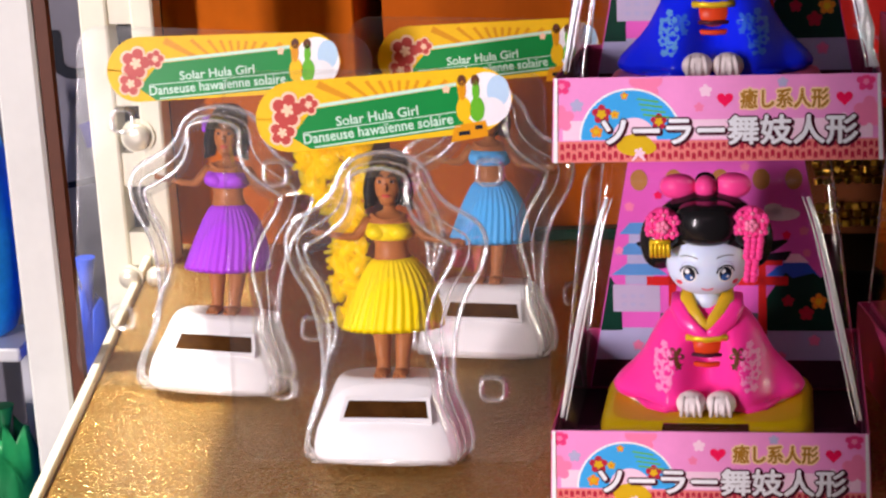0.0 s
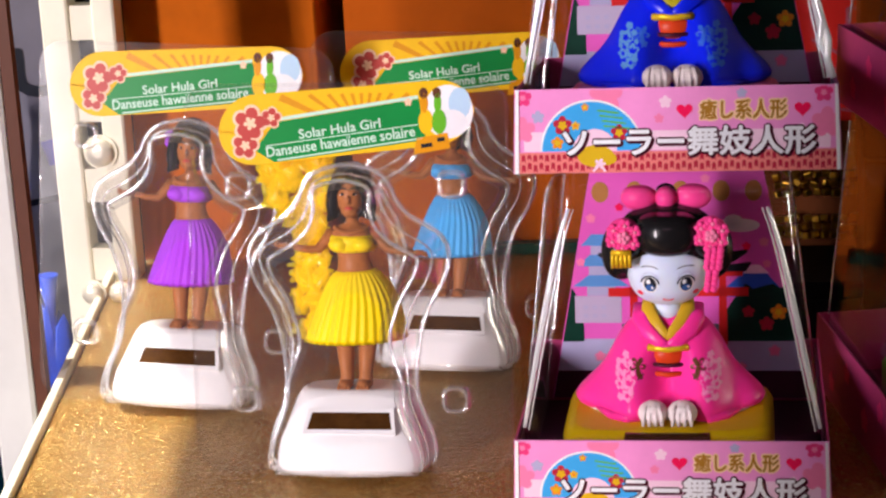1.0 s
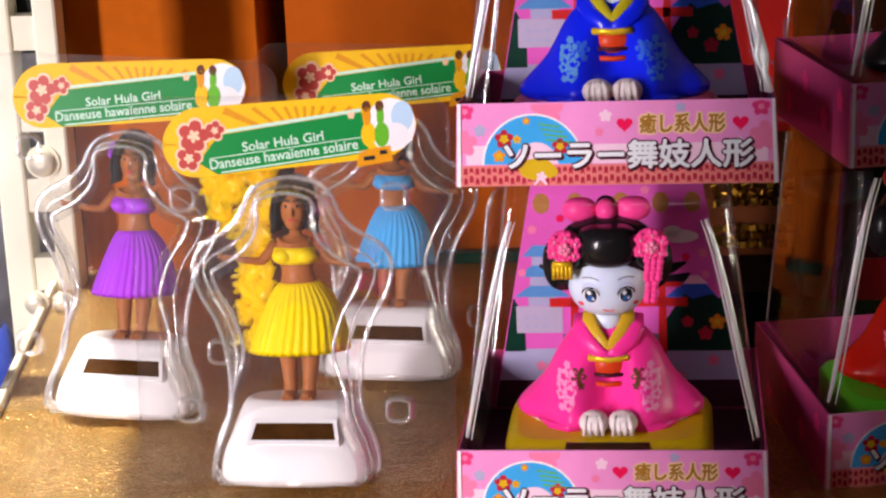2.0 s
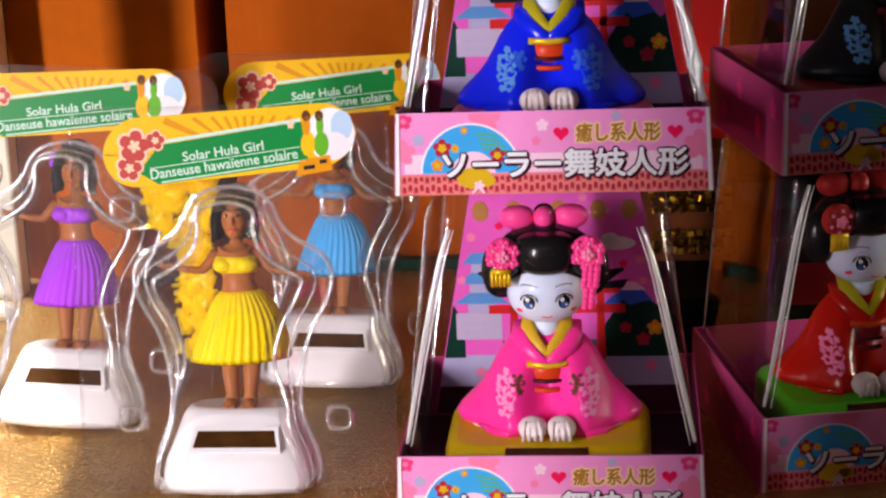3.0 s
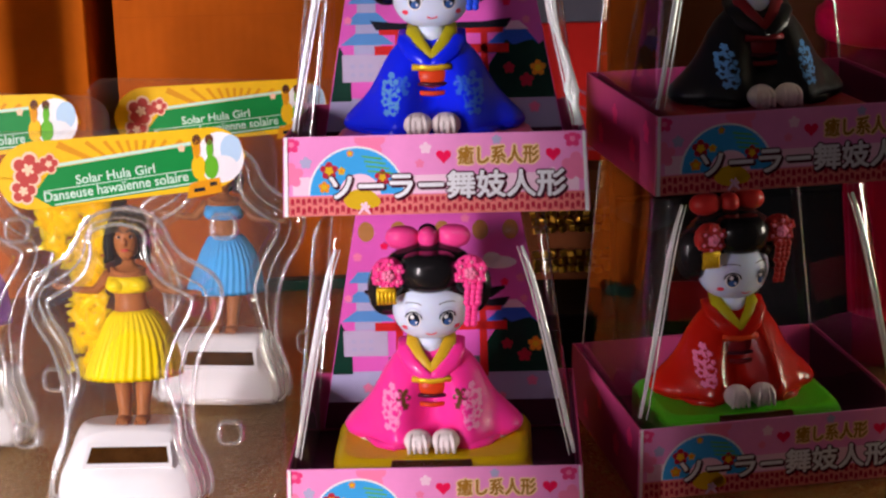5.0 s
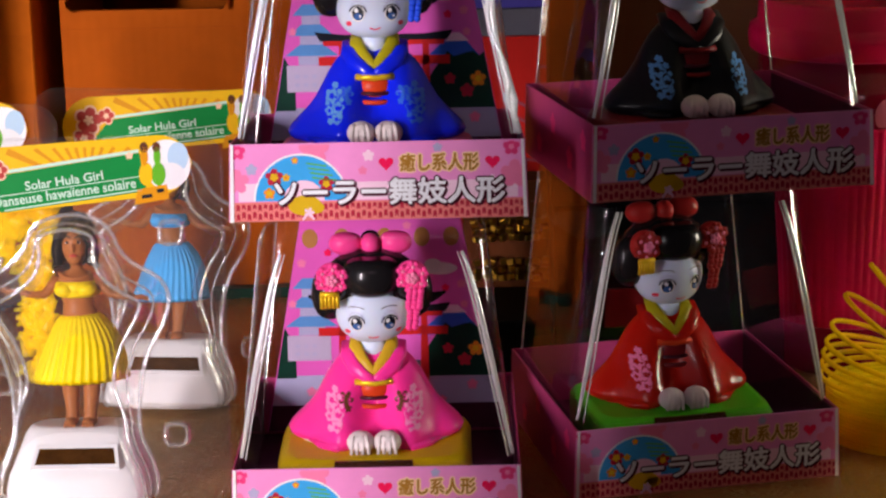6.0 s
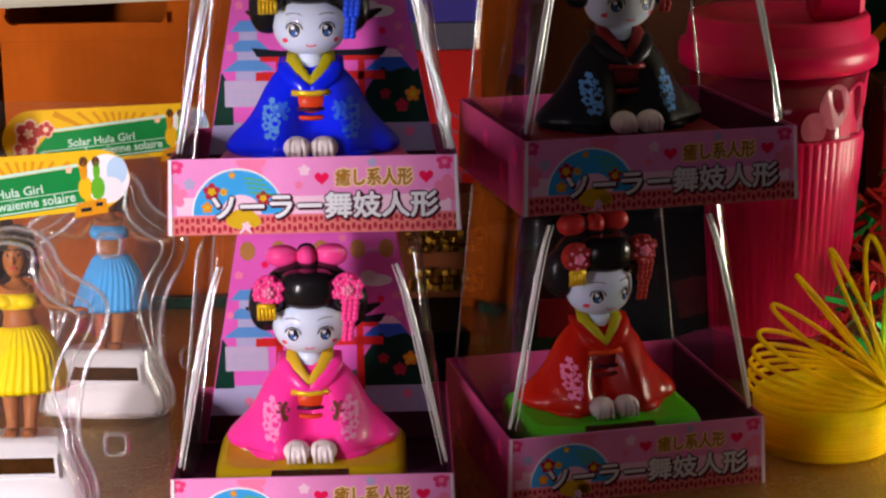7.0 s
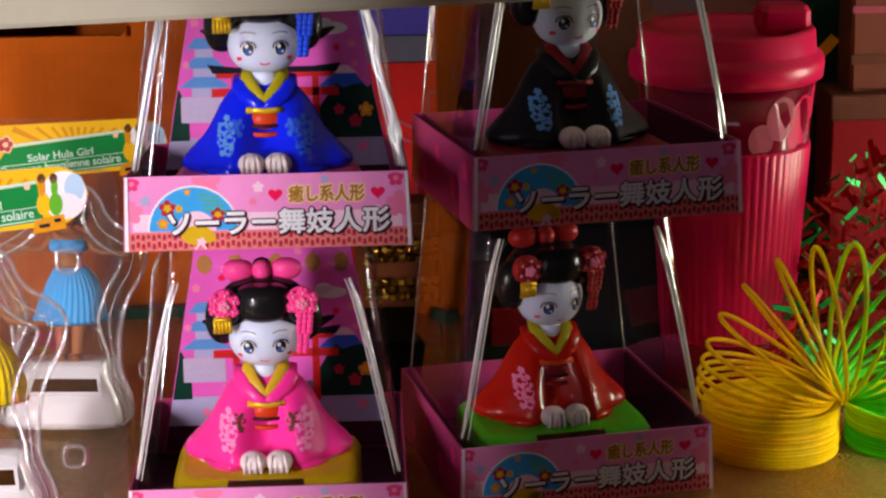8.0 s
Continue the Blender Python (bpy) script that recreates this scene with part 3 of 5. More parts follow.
plain("post", b, "white painted upright with a dark brown edge strip", "upright", at(-0.2115, 0.1135, 0, 1.084))

# screw heads on the slotted upright and the shelf bracket
for x, y, z, r in ((-0.2135, 0.2554, 0.0599, 0.0062), (-0.2118, 0.2222, 0.0045, 0.0045), (-0.2013, 0.2264, 0.0034, 0.0039)):
    s = empty("screw", "pale metal screw head on the shelf upright", "screw", "screws", pose(x, y, z, 90, 0, 0))
    part("head", Build().lathe([(r, 0), (r, 0.002), (r * 0.8, 0.0032), (r * 0.3, 0.0036)], "screw", seg=20), s)
    part("washer", Build().lathe([(r * 1.25, -0.0012), (r * 1.25, 0.0)], "beige", seg=20), s)


# ---- cartons behind ----
def carton(name, x0, x1, y0, depth, h, key, label, hole=None, turn=0.0):
    t = empty(name, label, "cardboard box", "cartons at the back", pose((x0 + x1) / 2, y0, 0, 0, 0, turn))
    w = (x1 - x0) / 2
    fb = Build()
    if hole:
        hx0, hx1, hz0, hz1 = hole
        hx0, hx1 = hx0 - (x0 + x1) / 2, hx1 - (x0 + x1) / 2
        fb.box(-w, w, 0, 0.004, 0, hz0, key)
        fb.box(-w, w, 0, 0.004, hz1, h, key)
        fb.box(-w, hx0, 0, 0.004, hz0, hz1, key)
        fb.box(hx1, w, 0, 0.004, hz0, hz1, key)
        for sx, xx in ((1, hx0), (-1, hx1)):
            for sz, zz in ((1, hz0), (-1, hz1)):
                r = 0.005
                pts = [(xx, zz)] + [(xx + sx * (r - r * math.cos(radians(a))), zz + sz * (r - r * math.sin(radians(a)))) for a in range(90, -1, -15)]
                fb.poly(pts, key, 0.004)
    else:
        fb.box(-w, w, 0, 0.004, 0, h, key, 0.0006)
    part("front", fb, t)
    part("side", Build().box(-w, -w + 0.004, 0.0042, depth, 0, h, key), t)
    part("side", Build().box(w - 0.004, w, 0.0042, depth, 0, h, key), t)
    part("back", Build().box(-w + 0.0042, w - 0.0042, depth - 0.004, depth, 0, h, key), t)
    # lid of the pierced box is black, so the shade in its hole is coloured in
    part("lid", Build().box(-w, w, 0.0042, depth, h - 0.004, h, "dark" if hole else key), t)
    part("flap", Build().box(-w, w, -0.0006, -0.0002, 0.129, 0.1299, key), t, "creased fold line of the box")
    return t


carton("carton", -0.2135, -0.1195, 0.2885, 0.10, 0.205, "carton", "orange-brown corrugated cardboard box on the shelf")
carton("carton", -0.1095, 0.0662, 0.306, 0.10, 0.205, "carton2", "brown corrugated cardboard box with a hand hole", (-0.1062, -0.0295, 0.1384, 0.160))

t = empty("gift_box", "red printed paper box with thin white line drawing", "box", m=at(0.0752, 0.294, 0, 1.097))
part("body", Build().box(0, 0.085, 0, 0.08, 0, 0.113, "red_box", 0.0006), t)
lw = part("print", Build().poly(band((0.020, 0.082), (0.042, 0.070), 0.0012), "cup_pale").poly(band((0.022, 0.088), (0.045, 0.075), 0.0012), "cup_pale").poly(band((0.036, 0.075), (0.036, 0.100), 0.0012), "cup_pale").poly(band((0.036, 0.100), (0.046, 0.100), 0.0012), "cup_pale").poly(band((0.030, 0.045), (0.030, 0.060), 0.0012), "cup_pale").poly(band((0.030, 0.060), (0.042, 0.058), 0.0012), "cup_pale"), t, "thin white line drawing", pose(0, -0.0006, 0))
t = empty("box", "dark grey paper box on the red box", "box", m=at(0.0698, 0.296, 0.1242, 1.097))
part("body", Build().box(0, 0.10, 0, 0.07, 0, 0.0115, "grey_box", 0.0005), t)
t = empty("box", "violet paper box on the grey box", "box", m=at(0.0675, 0.297, 0.1371, 1.097))
part("body", Build().box(0, 0.10, 0, 0.07, 0, 0.05, "violet_box", 0.0005), t)
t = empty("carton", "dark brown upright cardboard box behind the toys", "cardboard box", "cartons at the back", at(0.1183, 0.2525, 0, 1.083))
part("body", Build().box(0, 0.048, 0, 0.034, 0, 0.19, "shaded_board", 0.0006), t)
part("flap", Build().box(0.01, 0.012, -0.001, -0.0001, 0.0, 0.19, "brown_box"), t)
t = empty("carton", "dark brown glossy paper box at the back", "box", "cartons at the back", at(0.1772, 0.293, 0, 1.097))
part("body", Build().box(0, 0.36, 0, 0.08, 0, 0.15, "brown_box", 0.0006), t)
part("lid", Build().box(-0.001, 0.361, -0.0015, 0.081, 0.1502, 0.19, "brown_box", 0.0008), t)
t = empty("carton", "dark crimson carton beside the cup", "box", "cartons at the back", at(0.2992, 0.2416, 0, 1.08))
part("body", Build().box(0, 0.09, 0, 0.04, 0, 0.094, "p_red", 0.0006), t)
part("lid", Build().box(-0.001, 0.091, -0.001, 0.041, 0.0942, 0.105, "brown_box", 0.0008), t, "dark lid")
t = empty("carton", "brown striped packet standing upright", "packet", "cartons at the back", at(0.3085, 0.2486, 0.1136, 1.08))
part("body", Build().box(0, 0.07, 0, 0.03, 0, 0.07, "brown_wood", 0.0015), t)
part("stripe", Build().box(0.0, 0.07, -0.0012, -0.0002, 0.012, 0.016, "brown_box").box(0.0, 0.07, -0.0012, -0.0002, 0.034, 0.037, "cup_pale"), t)
t = empty("sign", "dark green card with a yellow brush stroke mark", "sign", m=at(0.2742, 0.2744, 0, 1.09))
part("card", Build().box(0, 0.034, 0, 0.002, 0, 0.16, "green_hill", 0.0004), t)
yl = part("mark", Build().poly(band((0.016, 0.098), (0.021, 0.115), 0.006), "hd_yellow").poly(band((0.020, 0.113), (0.030, 0.124), 0.005), "hd_yellow").poly(band((0.014, 0.100), (0.020, 0.094), 0.004), "hd_yellow"), t, "yellow painted mark", pose(0, -0.0004, 0))

# added black box that darkens the gap behind the right-hand dolls
t = empty("storage_box", "added black lidded box filling the dark gap behind the dolls", "box", m=at(0.1160, 0.174, 0, 1.056))
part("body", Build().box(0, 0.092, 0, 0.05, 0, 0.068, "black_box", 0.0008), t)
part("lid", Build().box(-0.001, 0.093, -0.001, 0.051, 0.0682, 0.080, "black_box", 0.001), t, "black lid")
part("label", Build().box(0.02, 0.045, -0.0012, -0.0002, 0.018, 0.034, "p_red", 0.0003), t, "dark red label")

# second added black box, for the dark area below the bead strings
t = empty("box", "added flat black box filling the dark area under the beads", "box", m=pose(0.078, 0.160, 0))
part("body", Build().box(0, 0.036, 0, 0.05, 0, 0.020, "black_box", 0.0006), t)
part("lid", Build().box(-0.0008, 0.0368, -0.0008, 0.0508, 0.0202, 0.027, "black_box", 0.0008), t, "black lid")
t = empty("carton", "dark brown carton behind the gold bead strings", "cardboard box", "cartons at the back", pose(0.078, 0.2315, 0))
part("body", Build().box(0, 0.038, 0, 0.018, 0, 0.070, "shaded_board", 0.0006), t)
part("flap", Build().box(0.002, 0.036, -0.0008, -0.0002, 0.060, 0.0605, "brown_box"), t)

# dark green strip at the back edge of the shelf
t = empty("edge_strip", "dark green plastic strip lying on the shelf", "strip", m=at(-0.0425, 0.292, 0, 1.115, 4))
part("body", Build().box(0, 0.045, 0, 0.006, 0, 0.0045, "green_hill", 0.0006), t)

# gold bead garland behind the boxes
t = empty("bead_garland", "strings of square gold foil beads", "garland", m=at(0.0836, 0.225, 0, 1.077))
bead = Build().box(-0.0016, 0.0016, -0.0012, 0.0012, -0.0013, 0.0013, "gold_metal", 0.0004).mesh("bead")
random.seed(5)
for i in range(11):
    for j in range(15):
        if j in (7, 8, 9, 12, 13, 14):
            part("bead", bead, t, m=pose(i * 0.0036 + random.uniform(-0.0006, 0.0006), random.uniform(-0.002, 0.002), 0.0015 + j * 0.0034, random.uniform(-25, 25), random.uniform(-20, 20), random.uniform(-40, 40)))

# beyond the shelf end
t = empty("poster", "grey-white poster with a large black letter on it", "poster", m=at(-0.4025, 0.571, 0, 1.28))
part("sheet", Build().box(-0.06, 0.075, 0, 0.004, -0.25, 0.12, "poster", 0.0005), t)
ps = t.children[0]
lettering(ps, "U", "ink", 0.029, 0.052, 0.017, 0.038, 24, 0.0014)
part("print", Build().poly(band((0.04, -0.012), (0.062, -0.006), 0.012), "violet_box"), ps, m=pose(0, -0.0006, 0))
part("print", Build().poly(band((0.03, -0.036), (0.062, -0.030), 0.003), "ink"), ps, m=pose(0, -0.0006, 0))


def bag(name, x, y, z, r, key, label, seed):
    random.seed(seed)
    t = empty(name, label, "bag", "bags beyond the shelf", pose(x, y, z))
    bb = Build()
    loops = []
    for i in range(9):
        a = -math.pi / 2 + math.pi * i / 8
        lp = []
        for j in range(18):
            w = 2 * math.pi * j / 18
            k = 1 + 0.18 * noise.noise((math.cos(w) * 2 + seed, math.sin(w) * 2, a * 2))
            lp.append((r[0] * k * max(math.cos(a), 0.05) ** 0.5 * math.cos(w), r[1] * k * max(math.cos(a), 0.05) ** 0.5 * math.sin(w), r[2] * (1 + math.sin(a)) * k))
        loops.append(lp)
    bb.rings(loops, key)
    part("sack", bb, t)
    part("neck", Build().lathe([(r[0] * 0.25, r[2] * 1.9), (r[0] * 0.12, r[2] * 2.05), (r[0] * 0.3, r[2] * 2.25)], key, seg=14), t)
    return t


side_floor = Build().box(-0.56, -0.262, 0.45, 0.86, -0.375, -0.3398, "brown_wood", 0.003)
plain("side_shelf", side_floor, "reddish brown wooden board beyond the shelf", "shelf")
bag("bag", -0.3995, 0.5171, -0.1252, (0.0201, 0.0252, 0.0629), "cyan_bag", "bright blue shiny plastic bag", 1)
bag("bag", -0.3638, 0.5284, -0.3397, (0.0126, 0.0252, 0.1610), "blue_bag", "dark blue shiny plastic bag", 2)
bag("bag", -0.3948, 0.5035, -0.3397, (0.0226, 0.0251, 0.0777), "green_bag", "green crinkled plastic bag", 3)
bag("bag", -0.3277, 0.4867, -0.3397, (0.0198, 0.0186, 0.1213), "blue_bag", "dark blue crinkled plastic bag", 4)
t = empty("box", "white flat tray under the blue bag", "tray", m=at(-0.3995, 0.5171, -0.3397, 1.258))
part("body", Build().box(-0.02, 0.018, -0.018, 0.018, 0.1635, 0.1702, "toy_white", 0.001).box(-0.02, -0.016, -0.018, 0.018, 0, 0.1635, "toy_white").box(0.006, 0.010, 0.012, 0.018, 0, 0.1635, "toy_white"), t)

from mathutils.bvhtree import BVHTree


# ---- doll boxes ----
BW, BH, BD, STACK = 0.100, 0.0260, 0.0997, 0.1095


def display_box(with_card=True, top=0.1092, slope=0.092):
    """A printed tray with a clear tapered cover and a picture card at the back; front left bottom corner at the origin."""
    t = empty("display_box", "pink flowered paper tray with a clear plastic cover", "gift box", "boxed dolls")
    c = 0.001
    th = 0.0007
    fp = part("front_panel", Build().rings([[(0, 0, 0), (BW, 0, 0), (BW, th, 0), (0, th, 0)], [(c, 0, BH), (BW - c, 0, BH), (BW - c, th, BH), (c, th, BH)]], "pink", smooth=False), t, "pale pink panel with flowers and lettering")
    for s in (0, 1):
        x = (lambda v: v) if s == 0 else (lambda v: BW - v)
        sd = Build()
        a = [(x(0), th + 0.0002, 0), (x(th), th + 0.0002, 0), (x(th), BD, 0), (x(0), BD, 0)]
        u = [(x(c), th + 0.0002, BH), (x(c + th), th + 0.0002, BH), (x(c + th), BD, BH), (x(c), BD, BH)]
        sd.rings([a, u] if s == 0 else [a[::-1], u[::-1]], "side", smooth=False)
        so = part("side_panel", sd, t, "dark pink printed side panel")
        for k, (yy, zz, r) in enumerate(((0.012, 0.019, 0.004), (0.030, 0.010, 0.0045), (0.055, 0.018, 0.004), (0.075, 0.008, 0.004))):
            q = part("flower", Build().poly(petals(0, 0, r), "magenta"), so, m=Matrix.Translation((x(c * zz / BH - 0.0002), yy, zz)) @ pose(0, 0, 0, 0, 0, -90 if s == 0 else 90))
    part("back_panel", Build().box(th + c, BW - th - c, BD - th, BD, 0, BH, "side"), t)
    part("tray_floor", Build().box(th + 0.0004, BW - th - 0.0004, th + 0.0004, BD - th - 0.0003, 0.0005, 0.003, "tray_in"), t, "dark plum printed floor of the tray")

    # print on the front
    def onp(name, pts, key, layer, label=""):
        return print_on(fp, name, pts, key, layer, label)

    onp("print", [(0.0035, 0.0068), (0.0965, 0.0068), (0.0965, 0.0128), (0.0035, 0.0128)], "pink_pale", 1)
    for x, z, r, k in ((0.0035, 0.0235, 0.0028, "magenta"), (0.0945, 0.0235, 0.0029, "magenta"), (0.029, 0.0238, 0.0052, "rose"), (0.003, 0.0135, 0.0042, "rose"), (0.0955, 0.0145, 0.0048, "rose"), (0.047, 0.0215, 0.002, "pink_pale"), (0.008, 0.0175, 0.002, "lilac"), (0.070, 0.0238, 0.0016, "lilac"), (0.045, 0.0165, 0.0015, "rose"), (0.088, 0.012, 0.0024, "pink_pale")):
        pts = [(min(max(px_, 0.0006), BW - 0.0014), min(pz_, BH - 0.0005)) for px_, pz_ in petals(x, z, r)]
        onp("flower", pts, k, 2)
        if k == "magenta":
            onp("flower_centre", petals(x, z, r * 0.35, -90), "rose", 3)
    # fan
    fx, fz = 0.0243, 0.0068
    onp("fan", disc(fx, fz, 0.0158, n=30, a0=0, a1=180), "paper", 3)
    onp("fan", disc(fx, fz, 0.0152, n=30, a0=0, a1=180), "sky", 4, "blue folding fan print with flowers")
    onp("fan", disc(fx + 0.001, fz, 0.0068, n=20, a0=0, a1=180), "pink_pale", 5)
    for i in range(4):
        onp("stripe", band((fx + 0.002 + i * 0.0006, fz + 0.0125 - i * 0.0016), (fx + 0.0085 + i * 0.0011, fz + 0.0115 - i * 0.0016), 0.0005), "lime", 5)
    for x, z, r, k, k2 in ((-0.0088, 0.0080, 0.0030, "crimson", "gold"), (-0.0048, 0.0078, 0.0014, "gold", "orange"), (-0.0105, 0.0026, 0.0020, "orange", "gold"), (-0.0018, 0.0135, 0.0012, "orange", "gold"), (0.0085, 0.0055, 0.0026, "crimson", "gold")):
        onp("flower", petals(fx + x, fz + z, r), k, 5)
        onp("flower_centre", petals(fx + x, fz + z, r * 0.5, -90), k2, 6)
    # feather band
    onp("band", [(0.0002, 0.0), (BW - 0.0002, 0.0), (BW - 0.0005, 0.0065), (0.0005, 0.0065)], "salmon", 6, "salmon and crimson arrow-feather band")
    fe = Build()
    for i in range(54):
        x = 0.0014 + i * 0.00182
        for row in (0, 1):
            z = 0.0003 + row * 0.0031 + (0.0 if i % 2 else 0.0007)
            top_z = min(z + 0.0025, 0.0060)
            fe.poly([(x - 0.0006, z), (x, z + 0.0006), (x + 0.0006, z), (x + 0.0006, top_z - 0.0004), (x, top_z), (x - 0.0006, top_z - 0.0004)], "crimson")
    part("feather_pattern", fe, fp, m=pose(0, -0.00003 * 7, 0))
    onp("cloud", disc(0.0255, 0.0052, 0.0056, 0.0034, 22), "gold", 8, "gold cloud print")
    onp("cloud", disc(0.0290, 0.0044, 0.0030, 0.0020, 18), "gold", 8)
    onp("bow", petals(0.0268, 0.0028, 0.0017, 0, 0.35), "pink_pale", 9)
    for x in (0.0246, 0.0284):
        onp("bow", band((0.0268, 0.0028), (x, 0.0004), 0.0008), "pink_pale", 9)
    # words
    for x in (0.0528, 0.0882):
        onp("heart", heart_shape(x, 0.0188, 0.0026), "heart", 4, "red heart")
    lettering(fp, "癒し系人形", "glow", 0.0575, 0.0835, 0.0160, 0.0218, 3, 0.00075)
    lettering(fp, "癒し系人形", "goldink", 0.0575, 0.0835, 0.0160, 0.0218, 4, 0.00016)
    lettering(fp, "ソーラー舞妓人形", "maroon", 0.0156, 0.0920, 0.0052, 0.0138, 10, 0.00075)
    lettering(fp, "ソーラー舞妓人形", "maroon", 0.0156, 0.0920, 0.0052, 0.0138, 10, 0.00070, shift=(0.0005, -0.0005))
    lettering(fp, "ソーラー舞妓人形", "silver", 0.0156, 0.0920, 0.0052, 0.0138, 12, 0.00028)
    for x0, x1 in ((0.0004, 0.0017), (BW - 0.0017, BW - 0.0004)):
        onp("paper_edge", [(x0, 0.0), (x1, 0.0), (x1 - (0.001 if x0 > 0.05 else -0.0006), BH), (x0 - (0.0006 if x0 > 0.05 else -0.0009), BH)], "paper", 14, "white folded paper edge")

    # clear cover: a tapered shell with broad rounded corners and shoulders
    def ring(hx, y0, y1, z, r, sink=0.0):
        out = []
        for (cx, cy, a0, rr_) in ((hx - 0.006, y1 - 0.006, 0, 0.006), (-hx + 0.006, y1 - 0.006, 90, 0.006), (-hx + r, y0 + r, 180, r), (hx - r, y0 + r, 270, r)):
            for k in range(8):
                a = radians(a0 + k * 90 / 7)
                y = cy + rr_ * math.sin(a)
                out.append((0.05 + cx + rr_ * math.cos(a), y, z - sink * slope * (y - 0.013)))
        return out

    def cover_at(z):
        k = max(0.0, (z - BH) / (top - BH))
        return 0.0470 - 0.0088 * k, 0.0030 + 0.0100 * k, 0.0085 + 0.0030 * k

    cv = Build()
    loops = []
    zs = top - 0.011
    for i in range(9):
        z = 0.0035 + (zs - 0.0035) * i / 8
        hx, y0, r = cover_at(z)
        loops.append(ring(hx, y0, 0.0965, z, r, i / 8))
    hx, y0, r = cover_at(zs)
    for i in range(1, 8):
        a = radians(90 * i / 7)
        d = 0.0095 * (1 - math.cos(a))
        loops.append(ring(hx - d, y0 + d * 0.8, 0.0965 - d * 0.6, zs + (top - zs) * math.sin(a), r, 1.0))
    cv.rings(loops, "cover", cap0=False)
    co = part("cover", cv, t, "clear glossy tapered plastic cover")
    co.visible_shadow = False
    # whitened tubes that draw the highlights along the cover's corners
    for s in (-1, 1):
        for inset, rad in ((0.0004, 0.0010), (0.0020, 0.0003)):
            pts = []
            for i in range(16):
                z = 0.0272 + (zs - 0.0272) * i / 15
                hx, y0, r = cover_at(z)
                bend = 0.0016 * (i / 15) ** 8
                u = inset + bend + 0.0068 * i / 15
                pts.append((0.05 + s * (hx - u), y0 + r - math.sqrt(max(r * r - (r - min(u, r)) ** 2, 0)) - 0.0002, z - slope * (y0 - 0.013) * i / 15))
            eb = Build().tube(pts, [rad * (0.55 + 0.45 * math.sin(math.pi * (q + 0.5) / 16)) for q in range(16)], "fold", 8)
            part("edge_fold", eb, co, "whitened tube drawn as the highlight on the cover's corner").visible_shadow = False
        pts = []
        for i in range(12):
            z = 0.0268 + (zs - 0.0268) * i / 11
            hx = cover_at(z)[0]
            pts.append((0.05 + s * (hx - 0.0008), 0.0945, z - slope * 0.08 * i / 11))
        part("edge_fold", Build().tube(pts, 0.0004, "bead", 8), co, "thin tube drawn as the highlight on the cover's back edge").visible_shadow = False
    # thin sheets whose dark colour puts the shade on the tray's inner walls
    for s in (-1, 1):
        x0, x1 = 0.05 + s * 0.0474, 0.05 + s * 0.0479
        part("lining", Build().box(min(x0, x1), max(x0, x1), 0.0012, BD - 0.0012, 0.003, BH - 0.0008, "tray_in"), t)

    if not with_card:
        return t

    # picture card
    cy = 0.0935
    cz0, cz1, hw0, hw1 = 0.006, 0.110, 0.0455, 0.0262

    def hw(z):
        return hw0 + (hw1 - hw0) * (z - cz0) / (cz1 - cz0) - 0.0003

    card = part("back_card", Build().poly([(-hw0, cz0), (hw0, cz0), (hw1, cz1), (-hw1, cz1)], "card_sky", 0.0006), t, "pink picture card with a red gate and blue mountain", pose(0.05, cy, 0))

    def onc(name, pts, key, layer, label=""):
        pts = [(min(max(px_, -hw(pz_)), hw(pz_)), pz_) for px_, pz_ in pts]
        o = print_on(card, name, pts, key, layer, label)
        o.location.y -= 0.0006
        return o

    # dark lowest strip for the shade at the card's foot
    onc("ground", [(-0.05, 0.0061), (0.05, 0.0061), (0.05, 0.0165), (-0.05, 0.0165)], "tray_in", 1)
    onc("ground", [(-0.05, 0.0165), (0.05, 0.0165), (0.05, 0.0285), (-0.05, 0.0285)], "lilac", 1)
    onc("wall", [(-0.02, 0.012), (0.015, 0.012), (0.015, 0.034), (-0.02, 0.034)], "grey_box", 2)
    rnd = random.Random(3)
    for x0, x1, zb, zt in ((-0.05, -0.0335, 0.0275, 0.047), (0.0165, 0.05, 0.0275, 0.0480)):
        pts = [(x0, zb), (x1, zb)]
        n = 14
        for i in range(n + 1):
            k = i / n
            x = x1 + (x0 - x1) * k
            e = min(1.0, 5 * min(k + 0.02, 1.02 - k)) if x0 > 0 else min(1.0, 5 * (k + 0.02))
            pts.append((x, zb + (zt - zb) * (0.45 + 0.55 * e) + rnd.uniform(-0.0012, 0.0012)))
        onc("trees", pts, "green_hill", 4, "dark green printed trees")
    onc("mountain", [(0.013, 0.044), (0.040, 0.044), (0.0285, 0.0555), (0.0255, 0.0555)], "fuji", 3)
    onc("snow", [(0.0228, 0.0525), (0.0318, 0.0525), (0.0285, 0.0556), (0.0255, 0.0556)], "pink_pale", 4)
    # pagoda
    for i, z in enumerate((0.048, 0.0555, 0.063)):
        w = 0.0100 - 0.0016 * i
        onc("pagoda_roof", [(-0.027 - w, z), (-0.027 + w, z), (-0.027 + w * 0.45, z + 0.0042), (-0.027 - w * 0.45, z + 0.0042)], "pagoda", 5)
        onc("pagoda_wall", [(-0.027 - w * 0.5, z - 0.0034), (-0.027 + w * 0.5, z - 0.0034), (-0.027 + w * 0.5, z), (-0.027 - w * 0.5, z)], "lilac", 4)
    onc("pagoda_wall", [(-0.0365, 0.0345), (-0.0200, 0.0345), (-0.0200, 0.0445), (-0.0365, 0.0445)], "castle", 5)
